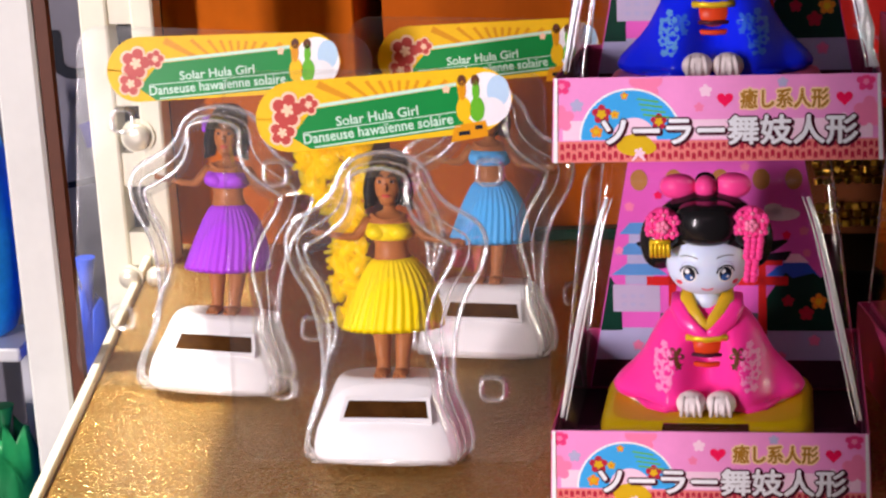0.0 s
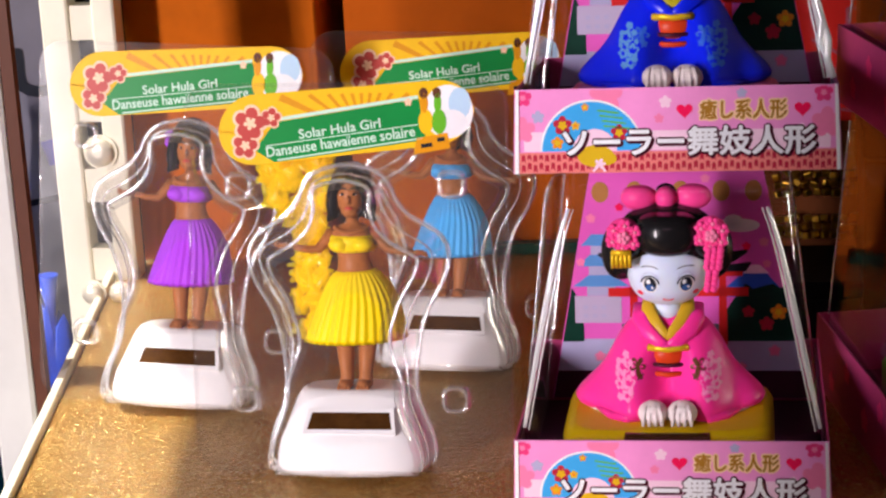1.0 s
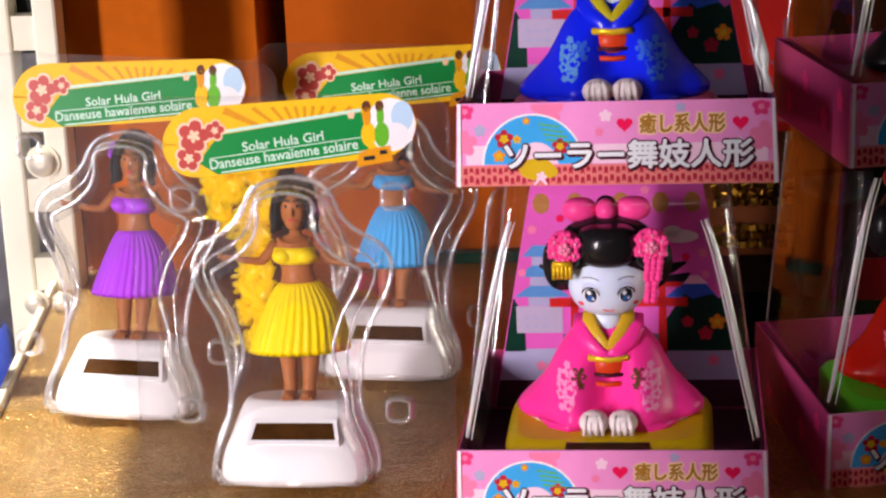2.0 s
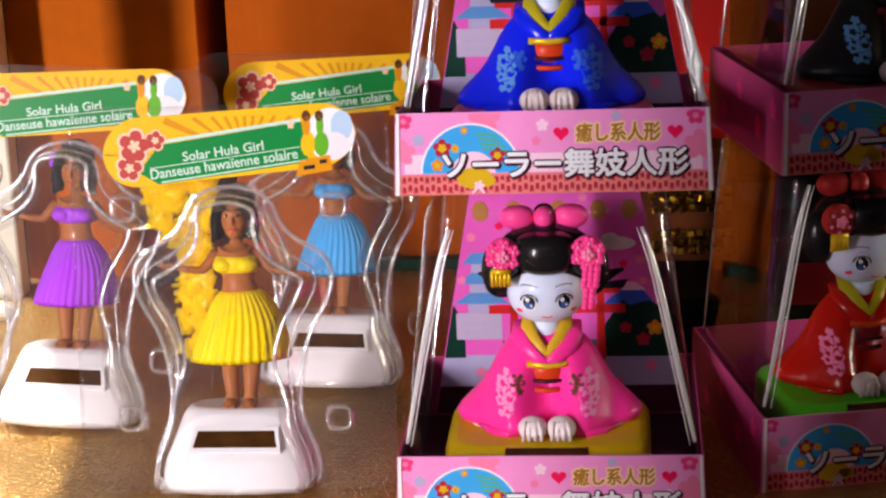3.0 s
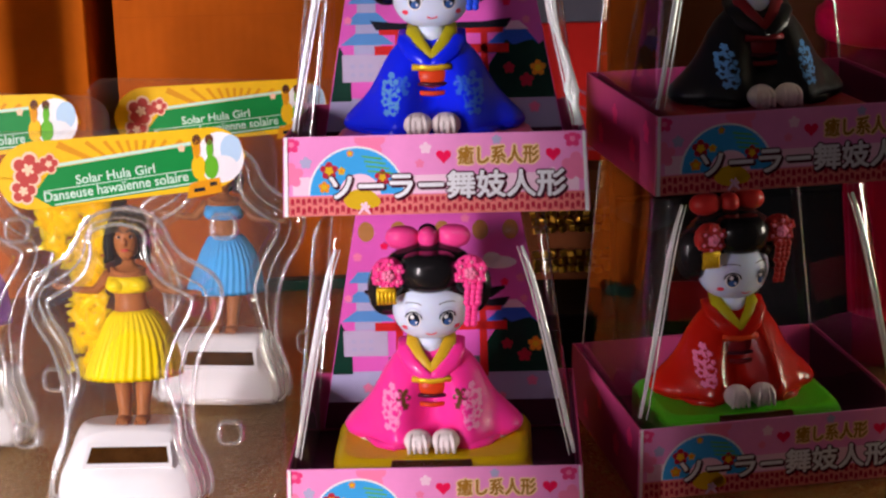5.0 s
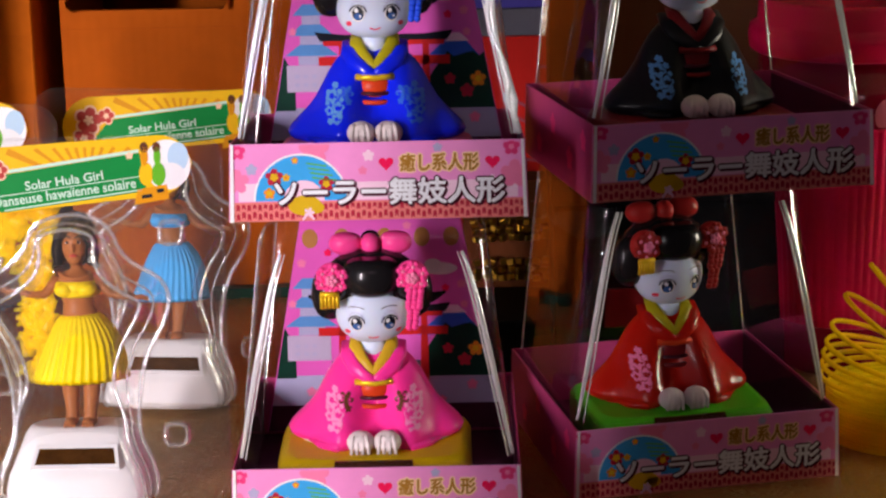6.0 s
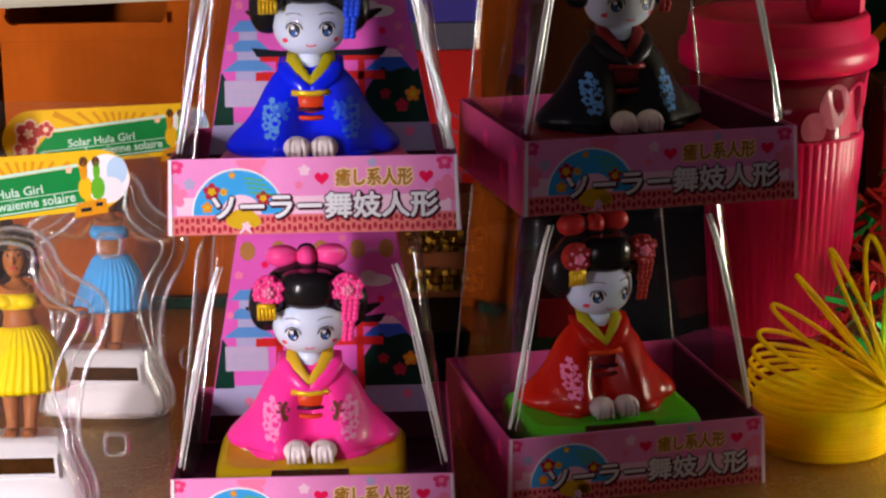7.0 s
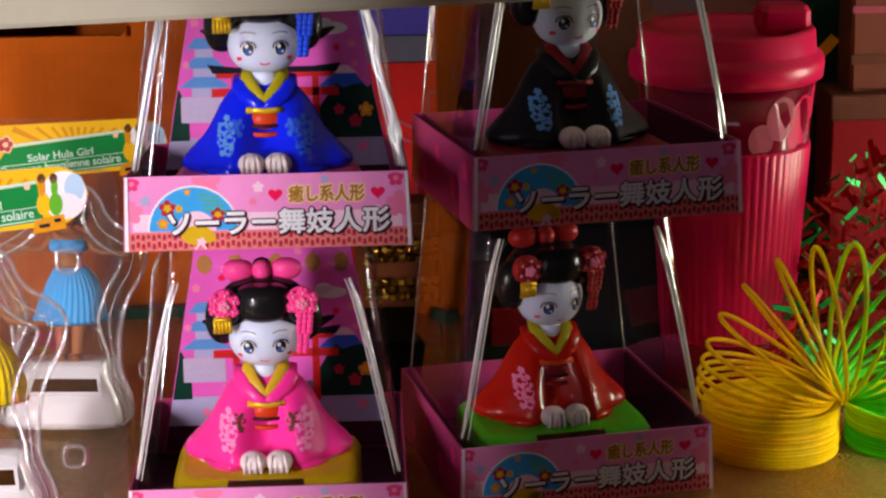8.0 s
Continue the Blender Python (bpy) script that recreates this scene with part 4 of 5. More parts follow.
    for i in range(3):
        for j in range(2):
            onc("window", [(-0.0335 + i * 0.0032, 0.0365 + j * 0.0032), (-0.0318 + i * 0.0032, 0.0365 + j * 0.0032), (-0.0318 + i * 0.0032, 0.0378 + j * 0.0032), (-0.0335 + i * 0.0032, 0.0378 + j * 0.0032)], "lilac", 6)
    # gate
    onc("gate_beam", [(-0.0225, 0.0515), (0.0225, 0.0515), (0.0228, 0.0535), (-0.0228, 0.0535)], "torii", 6)
    onc("gate_roof", [(-0.0238, 0.0533), (0.0238, 0.0533), (0.0258, 0.0568), (0.015, 0.0556), (-0.015, 0.0556), (-0.0258, 0.0568)], "ink", 7)
    onc("gate_beam", [(-0.0245, 0.0442), (0.0245, 0.0442), (0.0245, 0.0475), (-0.0245, 0.0475)], "torii", 6, "red gate beam")
    for s in (-1, 1):
        onc("gate_post", [(s * 0.0140, 0.026), (s * 0.0172, 0.026), (s * 0.0168, 0.0515), (s * 0.0144, 0.0515)], "torii", 6)
    # lanterns, cloud, flowers
    for x in (-0.0265, -0.0145, 0.0015, 0.0155, 0.0265):
        onc("lantern", disc(x, 0.0825, 0.0030, 0.0038, 18), "tan", 4, "tan paper lantern print")
    onc("cloud", disc(0.022, 0.0700, 0.0066, 0.0024, 20), "paper", 3)
    onc("cloud", disc(0.0195, 0.0717, 0.0032, 0.0022, 16), "paper", 3)
    for x, z, r, k in ((-0.030, 0.073, 0.0018, "rose"), (0.030, 0.064, 0.0018, "rose"), (0.024, 0.0625, 0.0016, "heart"), (-0.020, 0.077, 0.0015, "heart"), (0.031, 0.056, 0.0016, "rose"), (-0.034, 0.057, 0.0016, "rose"), (0.010, 0.087, 0.0017, "rose"), (-0.009, 0.076, 0.0022, "rose"), (0.0350, 0.0383, 0.0030, "orange"), (0.0308, 0.0340, 0.0027, "crimson"), (0.0245, 0.0385, 0.0022, "crimson"), (0.0335, 0.0240, 0.0022, "rose"), (-0.028, 0.022, 0.0020, "rose"), (0.022, 0.018, 0.0018, "rose"), (0.0, 0.095, 0.002, "rose"), (-0.018, 0.098, 0.002, "rose"), (0.016, 0.1, 0.0018, "heart")):
        onc("flower", petals(x, z, r), k, 8)
        if k == "orange":
            onc("flower_centre", petals(x, z, r * 0.45, -90), "gold", 9)
    return t


def plinth(key, label, m):
    """A cushion-shaped stand with a sunken solar cell in its front."""
    t = empty("display_stand", label, "toy stand", "doll stands", m)

    def loop(hx, y0, y1, z, e=5.0, n=40):
        out = []
        for j in range(n):
            a = 2 * math.pi * j / n
            ca, sa = math.cos(a), math.sin(a)
            out.append((hx * math.copysign(abs(ca) ** (2 / e), ca), (y0 + y1) / 2 + (y1 - y0) / 2 * math.copysign(abs(sa) ** (2 / e), sa), z))
        return out

    b = Build()
    b.rings([loop(0.0345, 0.0, 0.052, 0.0, 8), loop(0.0342, 0.0002, 0.052, 0.0160, 8), loop(0.0330, 0.0012, 0.051, 0.0184, 7), loop(0.0305, 0.0035, 0.049, 0.0193, 6)], key)
    part("body", b, t)
    for q in (-1, 1):
        x0, x1 = sorted((q * 0.0148, q * 0.0325))
        part("foot", Build().box(x0, x1, -0.0046, 0.0012, 0.0, 0.0172, key, 0.0012), t, "raised foot beside the cell")
    part("solar_cell", Build().rings([[(-0.0140, -0.0006, 0.0030), (0.0140, -0.0006, 0.0030), (0.0140, 0.0012, 0.0030), (-0.0140, 0.0012, 0.0030)], [(-0.0140, -0.0005, 0.0165), (0.0140, -0.0005, 0.0165), (0.0140, 0.0012, 0.0165), (-0.0140, 0.0012, 0.0165)], [(-0.0135, 0.0012, 0.0190), (0.0135, 0.0012, 0.0190), (0.0135, 0.0022, 0.0190), (-0.0135, 0.0022, 0.0190)]], "cell", smooth=False), t, "dark brown solar cell")
    return t


ROBE = [(0.0268, 0.0), (0.0290, 0.0012), (0.0298, 0.0032), (0.0285, 0.0056), (0.0258, 0.0085), (0.0229, 0.0115), (0.0204, 0.0147), (0.0181, 0.0190), (0.0158, 0.0237), (0.0130, 0.0280), (0.0099, 0.0312), (0.0062, 0.0340)]


def ease(v, a, b):
    k = min(1.0, max(0.0, (v - a) / (b - a)))
    return k * k * (3 - 2 * k)


def robe_width(z):
    for (r0, z0), (r1, z1) in zip(ROBE, ROBE[1:]):
        if z <= z1:
            return r0 + (r1 - r0) * (z - z0) / (z1 - z0)
    return ROBE[-1][0]


def kneeling_doll(name, robe, flower, light, print_key, collar, label, m, turn=0.0, print2="collar", sash="obi", cord="gold", under=None, faint=False):
    """A kneeling doll in a robe with dressed hair: one plain mesh. The foot is at the origin."""
    b = Build()
    # robe: a bell whose two sleeves fall forward, with a hollow between them
    loops = []
    seg, rows = 84, 30
    for i in range(rows + 1):
        z = 0.0340 * (i / rows) ** 1.15
        r = robe_width(z)
        fall = ease(0.031 - z, 0.0, 0.021)
        lp = []
        for j in range(seg):
            a = 2 * math.pi * j / seg
            x, y = 1.06 * r * math.cos(a), 0.58 * r * math.sin(a)
            front = max(0.0, -math.sin(a)) ** 0.5
            ridge = math.exp(-((abs(x) - 0.0088 - 0.0034 * fall) / 0.0058) ** 2)
            hollow = math.exp(-(x / 0.0046) ** 2) * ease(z, 0.003, 0.008) * ease(0.027 - z, 0.0, 0.006)
            crease = 0.0008 * fall * math.cos(abs(x) * 520 + 0.6) * ease(abs(x), 0.014, 0.020)
            y += front * (-0.0062 * fall * ridge + 0.0036 * hollow + crease)
            lp.append((x, y, z))
        loops.append(lp)
    b.rings(loops, robe)
    for s in (-1, 1):
        # turned-up sleeve mouth
        b.tube([(s * 0.0235, -0.0100, 0.0014), (s * 0.0185, -0.0160, 0.0008), (s * 0.0130, -0.0196, 0.0012), (s * 0.0092, -0.0196, 0.0036)], [0.0006, 0.0016, 0.0018, 0.0010], robe, 10)
        b.ball((s * 0.0047, -0.0222, 0.0041), (0.0049, 0.0050, 0.0041), "mitten", 20, 12)
        for k in (-0.0026, -0.0009, 0.0009, 0.0026):
            b.tube([(s * 0.0047 + k * 0.8, -0.0246, 0.0072), (s * 0.0047 + k * 1.1, -0.0268, 0.0048), (s * 0.0047 + k * 1.15, -0.0267, 0.0012)], 0.00068, "mitten", 6)
    # underskirt that shows below the hem
    b.lathe([(0.0262, -0.0006), (0.0280, -0.0002), (0.0284, 0.0008), (0.0262, 0.0014)], under or robe, sy=0.63, seg=48)
    # sash in the hollow
    b.ball((0, -0.0060, 0.0188), (0.0068, 0.0052, 0.0040), sash, 24, 12, 0.5)
    b.tube([(-0.0064, -0.0098, 0.0222), (-0.003, -0.0112, 0.0224), (0, -0.0116, 0.0221), (0.003, -0.0112, 0.0224), (0.0064, -0.0098, 0.0222)], 0.0012, cord, 8)
    b.tube([(-0.0060, -0.0102, 0.0166), (0, -0.0114, 0.0164), (0.0060, -0.0102, 0.0166)], 0.0007, "maroon", 8)
    b.tube([(-0.0058, -0.0104, 0.0136), (0, -0.0118, 0.0134), (0.0058, -0.0104, 0.0136)], 0.0009, sash, 8)
    # collar: flat crossed bands each side
    for s in (-1, 1):
        b.tube([(s * 0.0064, 0.002, 0.0358), (s * 0.0066, -0.0035, 0.0340), (s * 0.0043, -0.0074, 0.0305), (s * 0.0012, -0.0098, 0.0266), (-s * 0.0016, -0.0106, 0.0240)], [0.0020, 0.0023, 0.0022, 0.0019, 0.0010], collar, 10, 0.5)
        b.tube([(s * 0.0094, 0.001, 0.0338), (s * 0.0094, -0.0048, 0.0312), (s * 0.0070, -0.0086, 0.0276), (s * 0.0028, -0.0112, 0.0244), (-s * 0.0012, -0.0118, 0.0226)], [0.0022, 0.0027, 0.0027, 0.0022, 0.0012], robe, 10, 0.42)
    # neck and head
    b.lathe([(0.0050, 0.029), (0.0046, 0.037)], "face", (0, -0.001, 0), seg=20)
    hc = Vector((0, -0.0012, 0.0463))
    R = Matrix.Rotation(radians(turn), 3, "Z") @ Matrix.Rotation(radians(4), 3, "X")

    def P(x, y, z):
        return hc + R @ Vector((x, y, z))

    RX, RY, RZ = 0.0132, 0.0118, 0.0110
    hl = []
    for i in range(21):
        a = -math.pi / 2 + math.pi * i / 20
        w = max(math.cos(a), 0.02) ** 0.70
        hl.append([P(RX * w * math.cos(2 * math.pi * j / 36), RY * w * math.sin(2 * math.pi * j / 36), RZ * math.sin(a)) for j in range(36)])
    b.rings(hl, "face")

    def on_face(x, z, off=0.0):
        w = max(1 - (z / RZ) ** 2, 0.01) ** 0.35 * RX
        q = max(1 - (x / w) ** 2, 0.0)
        return P(x, -RY / RX * w * math.sqrt(q) - off, z)

    def mark(pts, key, off):
        """A thin raised shape that follows the face."""
        n = len(pts)
        cx, cz = sum(p[0] for p in pts) / n, sum(p[1] for p in pts) / n
        base = len(b.v)
        k = b.slot(key)
        b.v.append(tuple(on_face(cx, cz, off)))
        b.v.extend(tuple(on_face(x, z, off)) for x, z in pts)
        for i in range(n):
            b.f.append((base, base + 1 + i, base + 1 + (i + 1) % n))
            b.m.append(k)
            b.s.append(True)

    for s in (-1, 1):
        ex, ez = s * 0.0058, -0.0014
        mark(disc(ex, ez, 0.0025, 0.0029, 22), "paper", 0.00008)
        mark(disc(ex, ez + 0.0002, 0.0020, 0.0025, 22), "ink", 0.00014)
        mark(disc(ex, ez - 0.0009, 0.0014, 0.0012, 16), "iris", 0.00020)
        mark(disc(ex - 0.0006, ez + 0.0012, 0.0007, 0.0008, 12), "paper", 0.00026)
        mark(disc(ex + 0.0007, ez - 0.0008, 0.0004, 0.0005, 10), "paper", 0.00026)
        for k in range(8):
            a0, a1 = radians(168 - k * 19.5), radians(168 - (k + 1) * 19.5)
            mark(band((ex + 0.0029 * math.cos(a0), ez + 0.0031 * math.sin(a0)), (ex + 0.0029 * math.cos(a1), ez + 0.0031 * math.sin(a1)), 0.0005), "ink", 0.00022)
            mark(band((ex + 0.0029 * math.cos(a0), ez + 0.0008 + 0.0036 * math.sin(a0)), (ex + 0.0029 * math.cos(a1), ez + 0.0008 + 0.0036 * math.sin(a1)), 0.00022), "lilac", 0.00012)
        for k in range(5):
            a0, a1 = radians(150 - k * 24), radians(150 - (k + 1) * 24)
            mark(band((ex + 0.0032 * math.cos(a0), 0.0034 + 0.0014 * math.sin(a0)), (ex + 0.0032 * math.cos(a1), 0.0034 + 0.0014 * math.sin(a1)), 0.00032), "grey_box", 0.0001)
        mark(disc(s * 0.0090, -0.0050, 0.0010, 0.0009, 14), "blush", 0.0001)
    for k in range(6):
        x0, x1 = -0.0018 + k * 0.0006, -0.0012 + k * 0.0006
        mark(band((x0, -0.0070 + 220 * x0 * x0), (x1, -0.0070 + 220 * x1 * x1), 0.00055), "blush", 0.00014)

    # hair: crown, square front, side lobes with a pointed wing
    def hball(c, r, key="hair", seg=22, rows=12, pw=1.0):
        b.ball(tuple(P(*c)), r, key, seg, rows, pw)

    hball((0, 0.0030, 0.0098), (0.0170, 0.0112, 0.0118), seg=32, rows=16, pw=0.85)
    hball((0, -0.0038, 0.0140), (0.0106, 0.0092, 0.0068), seg=40, rows=18, pw=0.45)
    for s in (-1, 1):
        hball((s * 0.0150, 0.0030, 0.0056), (0.0066, 0.0064, 0.0094), pw=0.8)
        hball((s * 0.0118, -0.0030, 0.0112), (0.0046, 0.0060, 0.0056))
        reach = 1.0 if s > 0 else 0.86
        b.tube([P(s * 0.015, 0.006, 0.0020), P(s * 0.0212 * reach, 0.006, 0.0016), P(s * 0.0262 * reach, 0.005, 0.0040)], [0.0034, 0.0020, 0.0005], "hair", 8)
    # ribbon behind the crown: two puffs and a knot
    for s in (-1, 1):
        hball((s * 0.0088, 0.0062, 0.0230), (0.0060, 0.0044, 0.0040), flower, 24, 14, 0.75)
    hball((0, 0.0046, 0.0232), (0.0036, 0.0044, 0.0038), flower)
    hball((0, 0.0098, 0.0236), (0.0034, 0.0030, 0.0028))
    # flower clusters of small five-petalled blossoms
    for s in (-1, 1):
        cx, cz = s * 0.0140, 0.0148
        hball((cx, -0.0066, cz), (0.0056, 0.0030, 0.0056), flower, 18, 8)
        spots = [(0, 0)] + [(0.0039 * math.cos(1.047 * k + 0.4), 0.0039 * math.sin(1.047 * k + 0.4)) for k in range(6)]
        for n, (dx, dz) in enumerate(spots):
            yy = -0.0100 + 0.0012 * (n > 0)
            for k in range(5):
                a = 1.2566 * k + n
                hball((cx + dx + 0.00135 * math.cos(a), yy, cz + dz + 0.00135 * math.sin(a)), (0.00105, 0.0008, 0.00105), flower if n else light, 8, 5)
            hball((cx + dx, yy - 0.0007, cz + dz), (0.0007, 0.0005, 0.0007), light, 8, 5)
    for i in range(8):
        wide = (-1.1, 0, 1.1) if i < 4 else (-0.6, 0.6)
        for k in wide:
            hball((0.0150 + k * 0.0017 - 0.0002 * i, -0.0098 + 0.0003 * (i % 2), 0.0098 - i * 0.0019), (0.0013, 0.0011, 0.0014), flower, 8, 6)
    for k in range(5):
        b.tube([P(-0.0176 + k * 0.00135, -0.0100, 0.0102), P(-0.0176 + k * 0.00135, -0.0106, 0.0074), P(-0.0176 + k * 0.00135, -0.0102, 0.0048)], 0.0007, "gold", 6)
    b.tube([P(-0.0180, -0.0102, 0.0100), P(-0.0118, -0.0106, 0.0100)], 0.0009, "gold", 6)
    # painted blossoms that follow the sleeves
    tree = BVHTree.FromPolygons([Vector(v) for v in b.v], b.f)

    def blossom(x, z, r, key, notch, lift):
        pts = petals(x, z, r, 90 + 40000 * x, notch, 5, 30)
        ring = []
        for px_, pz_ in [(x, z)] + pts:
            hit = tree.ray_cast(Vector((px_, -0.1, pz_)), Vector((0, 1, 0)))[0]
            ring.append((px_, (hit.y if hit else 0.0) - lift, pz_))
        base = len(b.v)
        kk = b.slot(key)
        b.v.extend(ring)
        for q in range(len(pts)):
            b.f.append((base, base + 1 + q, base + 1 + (q + 1) % len(pts)))
            b.m.append(kk)
            b.s.append(False)

    for s in (-1, 1):
        for x, z, r in ((0.0138, 0.0196, 0.0013), (0.0150, 0.0160, 0.0026), (0.0127, 0.0122, 0.0023), (0.0158, 0.0112, 0.0017), (0.0132, 0.0086, 0.0019), (0.0166, 0.0136, 0.0009), (0.0114, 0.0150, 0.0009), (0.0122, 0.0176, 0.0011), (0.0154, 0.0078, 0.0012), (0.0116, 0.0096, 0.0008)):
            blossom(s * x, z, r, print2 if faint and s > 0 else print_key, 0.55, 0.00012)
            if r > 0.0015:
                blossom(s * x, z, r * 0.42, robe, 0.5, 0.00018)
        blossom(s * 0.0098, 0.0172, 0.0027, print2, 0.22, 0.00016)
        blossom(s * 0.0090, 0.0142, 0.0013, print2, 0.2, 0.00016)
    ob = part(name, b, None, label, m)
    tagged(ob, category="doll", group="kneeling dolls")
    return ob


first = display_box()
BOXES = [pose(-0.003, -0.005, 0), pose(0.0001, 0.0052, 0.1102, -5.36, 0, 0.15), pose(0.1158, 0.0265, 0, 0, 0, 11.7), pose(0.1210, 0.0082, 0.1136, -1.95, 0, 10.98)]
first.matrix_basis = BOXES[0]
plain_first = display_box(False, 0.1127, 0.034)
plain_first.matrix_basis = BOXES[2]
tagged(first, "pink flowered doll box with clear cover, under another box")
tagged(plain_first, "pink flowered doll box turned aside, in shade")
tagged(copy_thing(first, BOXES[1]), "pink flowered doll box stacked on top, crinkled clear cover")
tagged(copy_thing(plain_first, BOXES[3]), "pink flowered doll box stacked on top, in shade")

# creased film along one edge of the stacked box, its highlights built as whitened tubes
cr = empty("film_crease", "crumpled fold of clear film with whitened highlights", "plastic film", m=BOXES[1])
rc = random.Random(4)
for q in range(2):
    pts = []
    for i in range(15):
        k = i / 14
        pts.append((0.05 + 0.0466 - 0.0172 * k + rc.uniform(-0.0010, 0.0016) + q * 0.0012, 0.004 + 0.0105 * k - rc.uniform(0.0, 0.0012), 0.0275 + 0.078 * k))
    part("fold", Build().tube(pts, [0.0004 + rc.uniform(0, 0.0009) for _ in pts], "fold", 7), cr).visible_shadow = False

DOLLS = (
    ("k_pink", "f_pink", "f_pale", "blossom", "collar", "p_yellow", "pale-faced kneeling doll in a pink robe, pink hair flowers", "yellow plastic stand with a solar cell", 3, "brown_ink", "obi", "gold", "mitten", False),
    ("k_blue", "f_blue", "f_blue", "pagoda", "olive", "p_pink", "pale-faced kneeling doll in a blue robe with pale blossoms", "pink plastic stand with a solar cell", 4, "fuji", "obi", "gold", None, True),
    ("k_red", "f_red", "f_pale", "rose", "olive", "p_green", "pale-faced kneeling doll in a shiny red robe", "bright green plastic stand with a solar cell", 12, "k_red", "p_red", "obi", None, True),
    ("k_black", "f_red", "f_pale", "pagoda", "p_red", "p_red", "pale-faced kneeling doll in a black robe with blue blossoms", "dark red plastic stand with a solar cell", 8, "k_black", "p_red", "p_red", None, False),
)
for mm, (robe, fl, lt, pr, colr, pk, dl, pl, tn, p2, sa, cd, un, fa) in zip(BOXES, DOLLS):
    plinth(pk, pl, mm @ pose(0.0484, 0.0155, 0.003))
    kneeling_doll("kneeling_doll", robe, fl, lt, pr, colr, dl, mm @ pose(0.0484, 0.0465, 0.0222), tn, p2, sa, cd, un, fa)


# ---- dancer packs ----
def hula_doll(key, label, m, flare=1.0):
    """A standing dancer doll with a pleated skirt: one plain mesh. The feet are at the origin."""
    b = Build()
    for s in (-1, 1):
        b.tube([(s * 0.0032, -0.0015, 0.0012), (s * 0.0031, 0, 0.004), (s * 0.0036, 0.0005, 0.012), (s * 0.0042, 0, 0.020), (s * 0.0046, 0, 0.028)], [0.0026, 0.0022, 0.0030, 0.0034, 0.0042], "skin", 12)
        b.ball((s * 0.0032, -0.003, 0.0014), (0.0026, 0.0048, 0.0016), "skin", 14, 8)
        for k in range(4):
            b.ball((s * 0.0032 + (k - 1.5) * 0.0011, -0.0074, 0.0010), (0.0006, 0.0009, 0.0008), "skin", 8, 5)
    b.lathe([(0.0072, 0.028), (0.0181, 0.0166), (0.0184, 0.0162), (0.0180, 0.0180), (0.0168, 0.0226), (0.0146, 0.0288), (0.0118, 0.0340), (0.0090, 0.0378), (0.0074, 0.0392), (0.0060, 0.0396)], key, sx=flare, seg=160, ripple=34, depth=0.026, sy=0.72, smooth=True)
    b.lathe([(0.0066, 0.0375), (0.0056, 0.0420), (0.0052, 0.0450), (0.0062, 0.0495), (0.0072, 0.0530), (0.0070, 0.0565), (0.0045, 0.0592), (0.0022, 0.0605), (0.0021, 0.0650)], "skin", sy=0.78, seg=24)
    b.lathe([(0.0066, 0.0478), (0.0079, 0.0490), (0.0080, 0.0535), (0.0072, 0.0552)], key, sy=0.85, seg=28)
    for s in (-1, 1):
        b.ball((s * 0.0038, -0.0045, 0.0515), (0.0037, 0.0033, 0.0034), key, 14, 8)
    for i in range(14):
        a = math.pi * (0.08 + 0.84 * i / 13)
        b.ball((0.0055 * math.cos(a), -0.0045 * math.sin(a) - 0.001, 0.0592 - 0.0022 * math.sin(a)), (0.0009, 0.0009, 0.0009), "skin", 8, 5)
    b.tube([(0.0064, 0, 0.0570), (0.0088, -0.001, 0.0528), (0.0120, -0.002, 0.0488), (0.0165, -0.0035, 0.0478), (0.0208, -0.005, 0.0476)], [0.0022, 0.0022, 0.0019, 0.0016, 0.0012], "skin", 12)
    b.tube([(-0.0064, 0, 0.0570), (-0.0086, -0.001, 0.0525), (-0.0116, -0.002, 0.0490), (-0.0155, -0.004, 0.0497), (-0.0190, -0.005, 0.0508)], [0.0022, 0.0022, 0.0019, 0.0016, 0.0012], "skin", 12)
    for s, zz, up in ((1, 0.0474, -0.0010), (-1, 0.0512, 0.0014)):
        b.ball((s * 0.0222, -0.0052, zz), (0.0022, 0.0012, 0.0014), "skin", 12, 8)
        for k in range(3):
            b.tube([(s * 0.0232, -0.0052, zz + (k - 1) * 0.0007), (s * 0.0254, -0.0055, zz + up + (k - 1) * 0.0010)], [0.0006, 0.0004], "skin", 6)
    b.ball((0, -0.001, 0.0700), (0.0054, 0.0060, 0.0080), "skin", 24, 16)
    b.ball((0, -0.0030, 0.0655), (0.0036, 0.0034, 0.0034), "skin", 16, 10)
    b.ball((0, -0.0072, 0.0690), (0.0008, 0.0010, 0.0016), "skin", 8, 6)
    for s in (-1, 1):
        b.ball((s * 0.0021, -0.0060, 0.0708), (0.0011, 0.0005, 0.0005), "mitten", 12, 6)
        b.ball((s * 0.0021, -0.0063, 0.0709), (0.0008, 0.0004, 0.0006), "ink", 10, 6)
        b.tube([(s * 0.0008, -0.0066, 0.0727), (s * 0.0022, -0.0066, 0.0733), (s * 0.0035, -0.0056, 0.0726)], 0.0003, "ink", 6)
    b.ball((0, -0.0064, 0.0660), (0.0017, 0.0005, 0.0006), "hib", 12, 6)
    # hair: parted cap, back, side locks that curl out at the ends
    b.ball((0, 0.0014, 0.0752), (0.0078, 0.0072, 0.0066), "hair", 24, 12)
    b.ball((0, 0.0040, 0.0695), (0.0074, 0.0056, 0.0086), "hair", 24, 12)
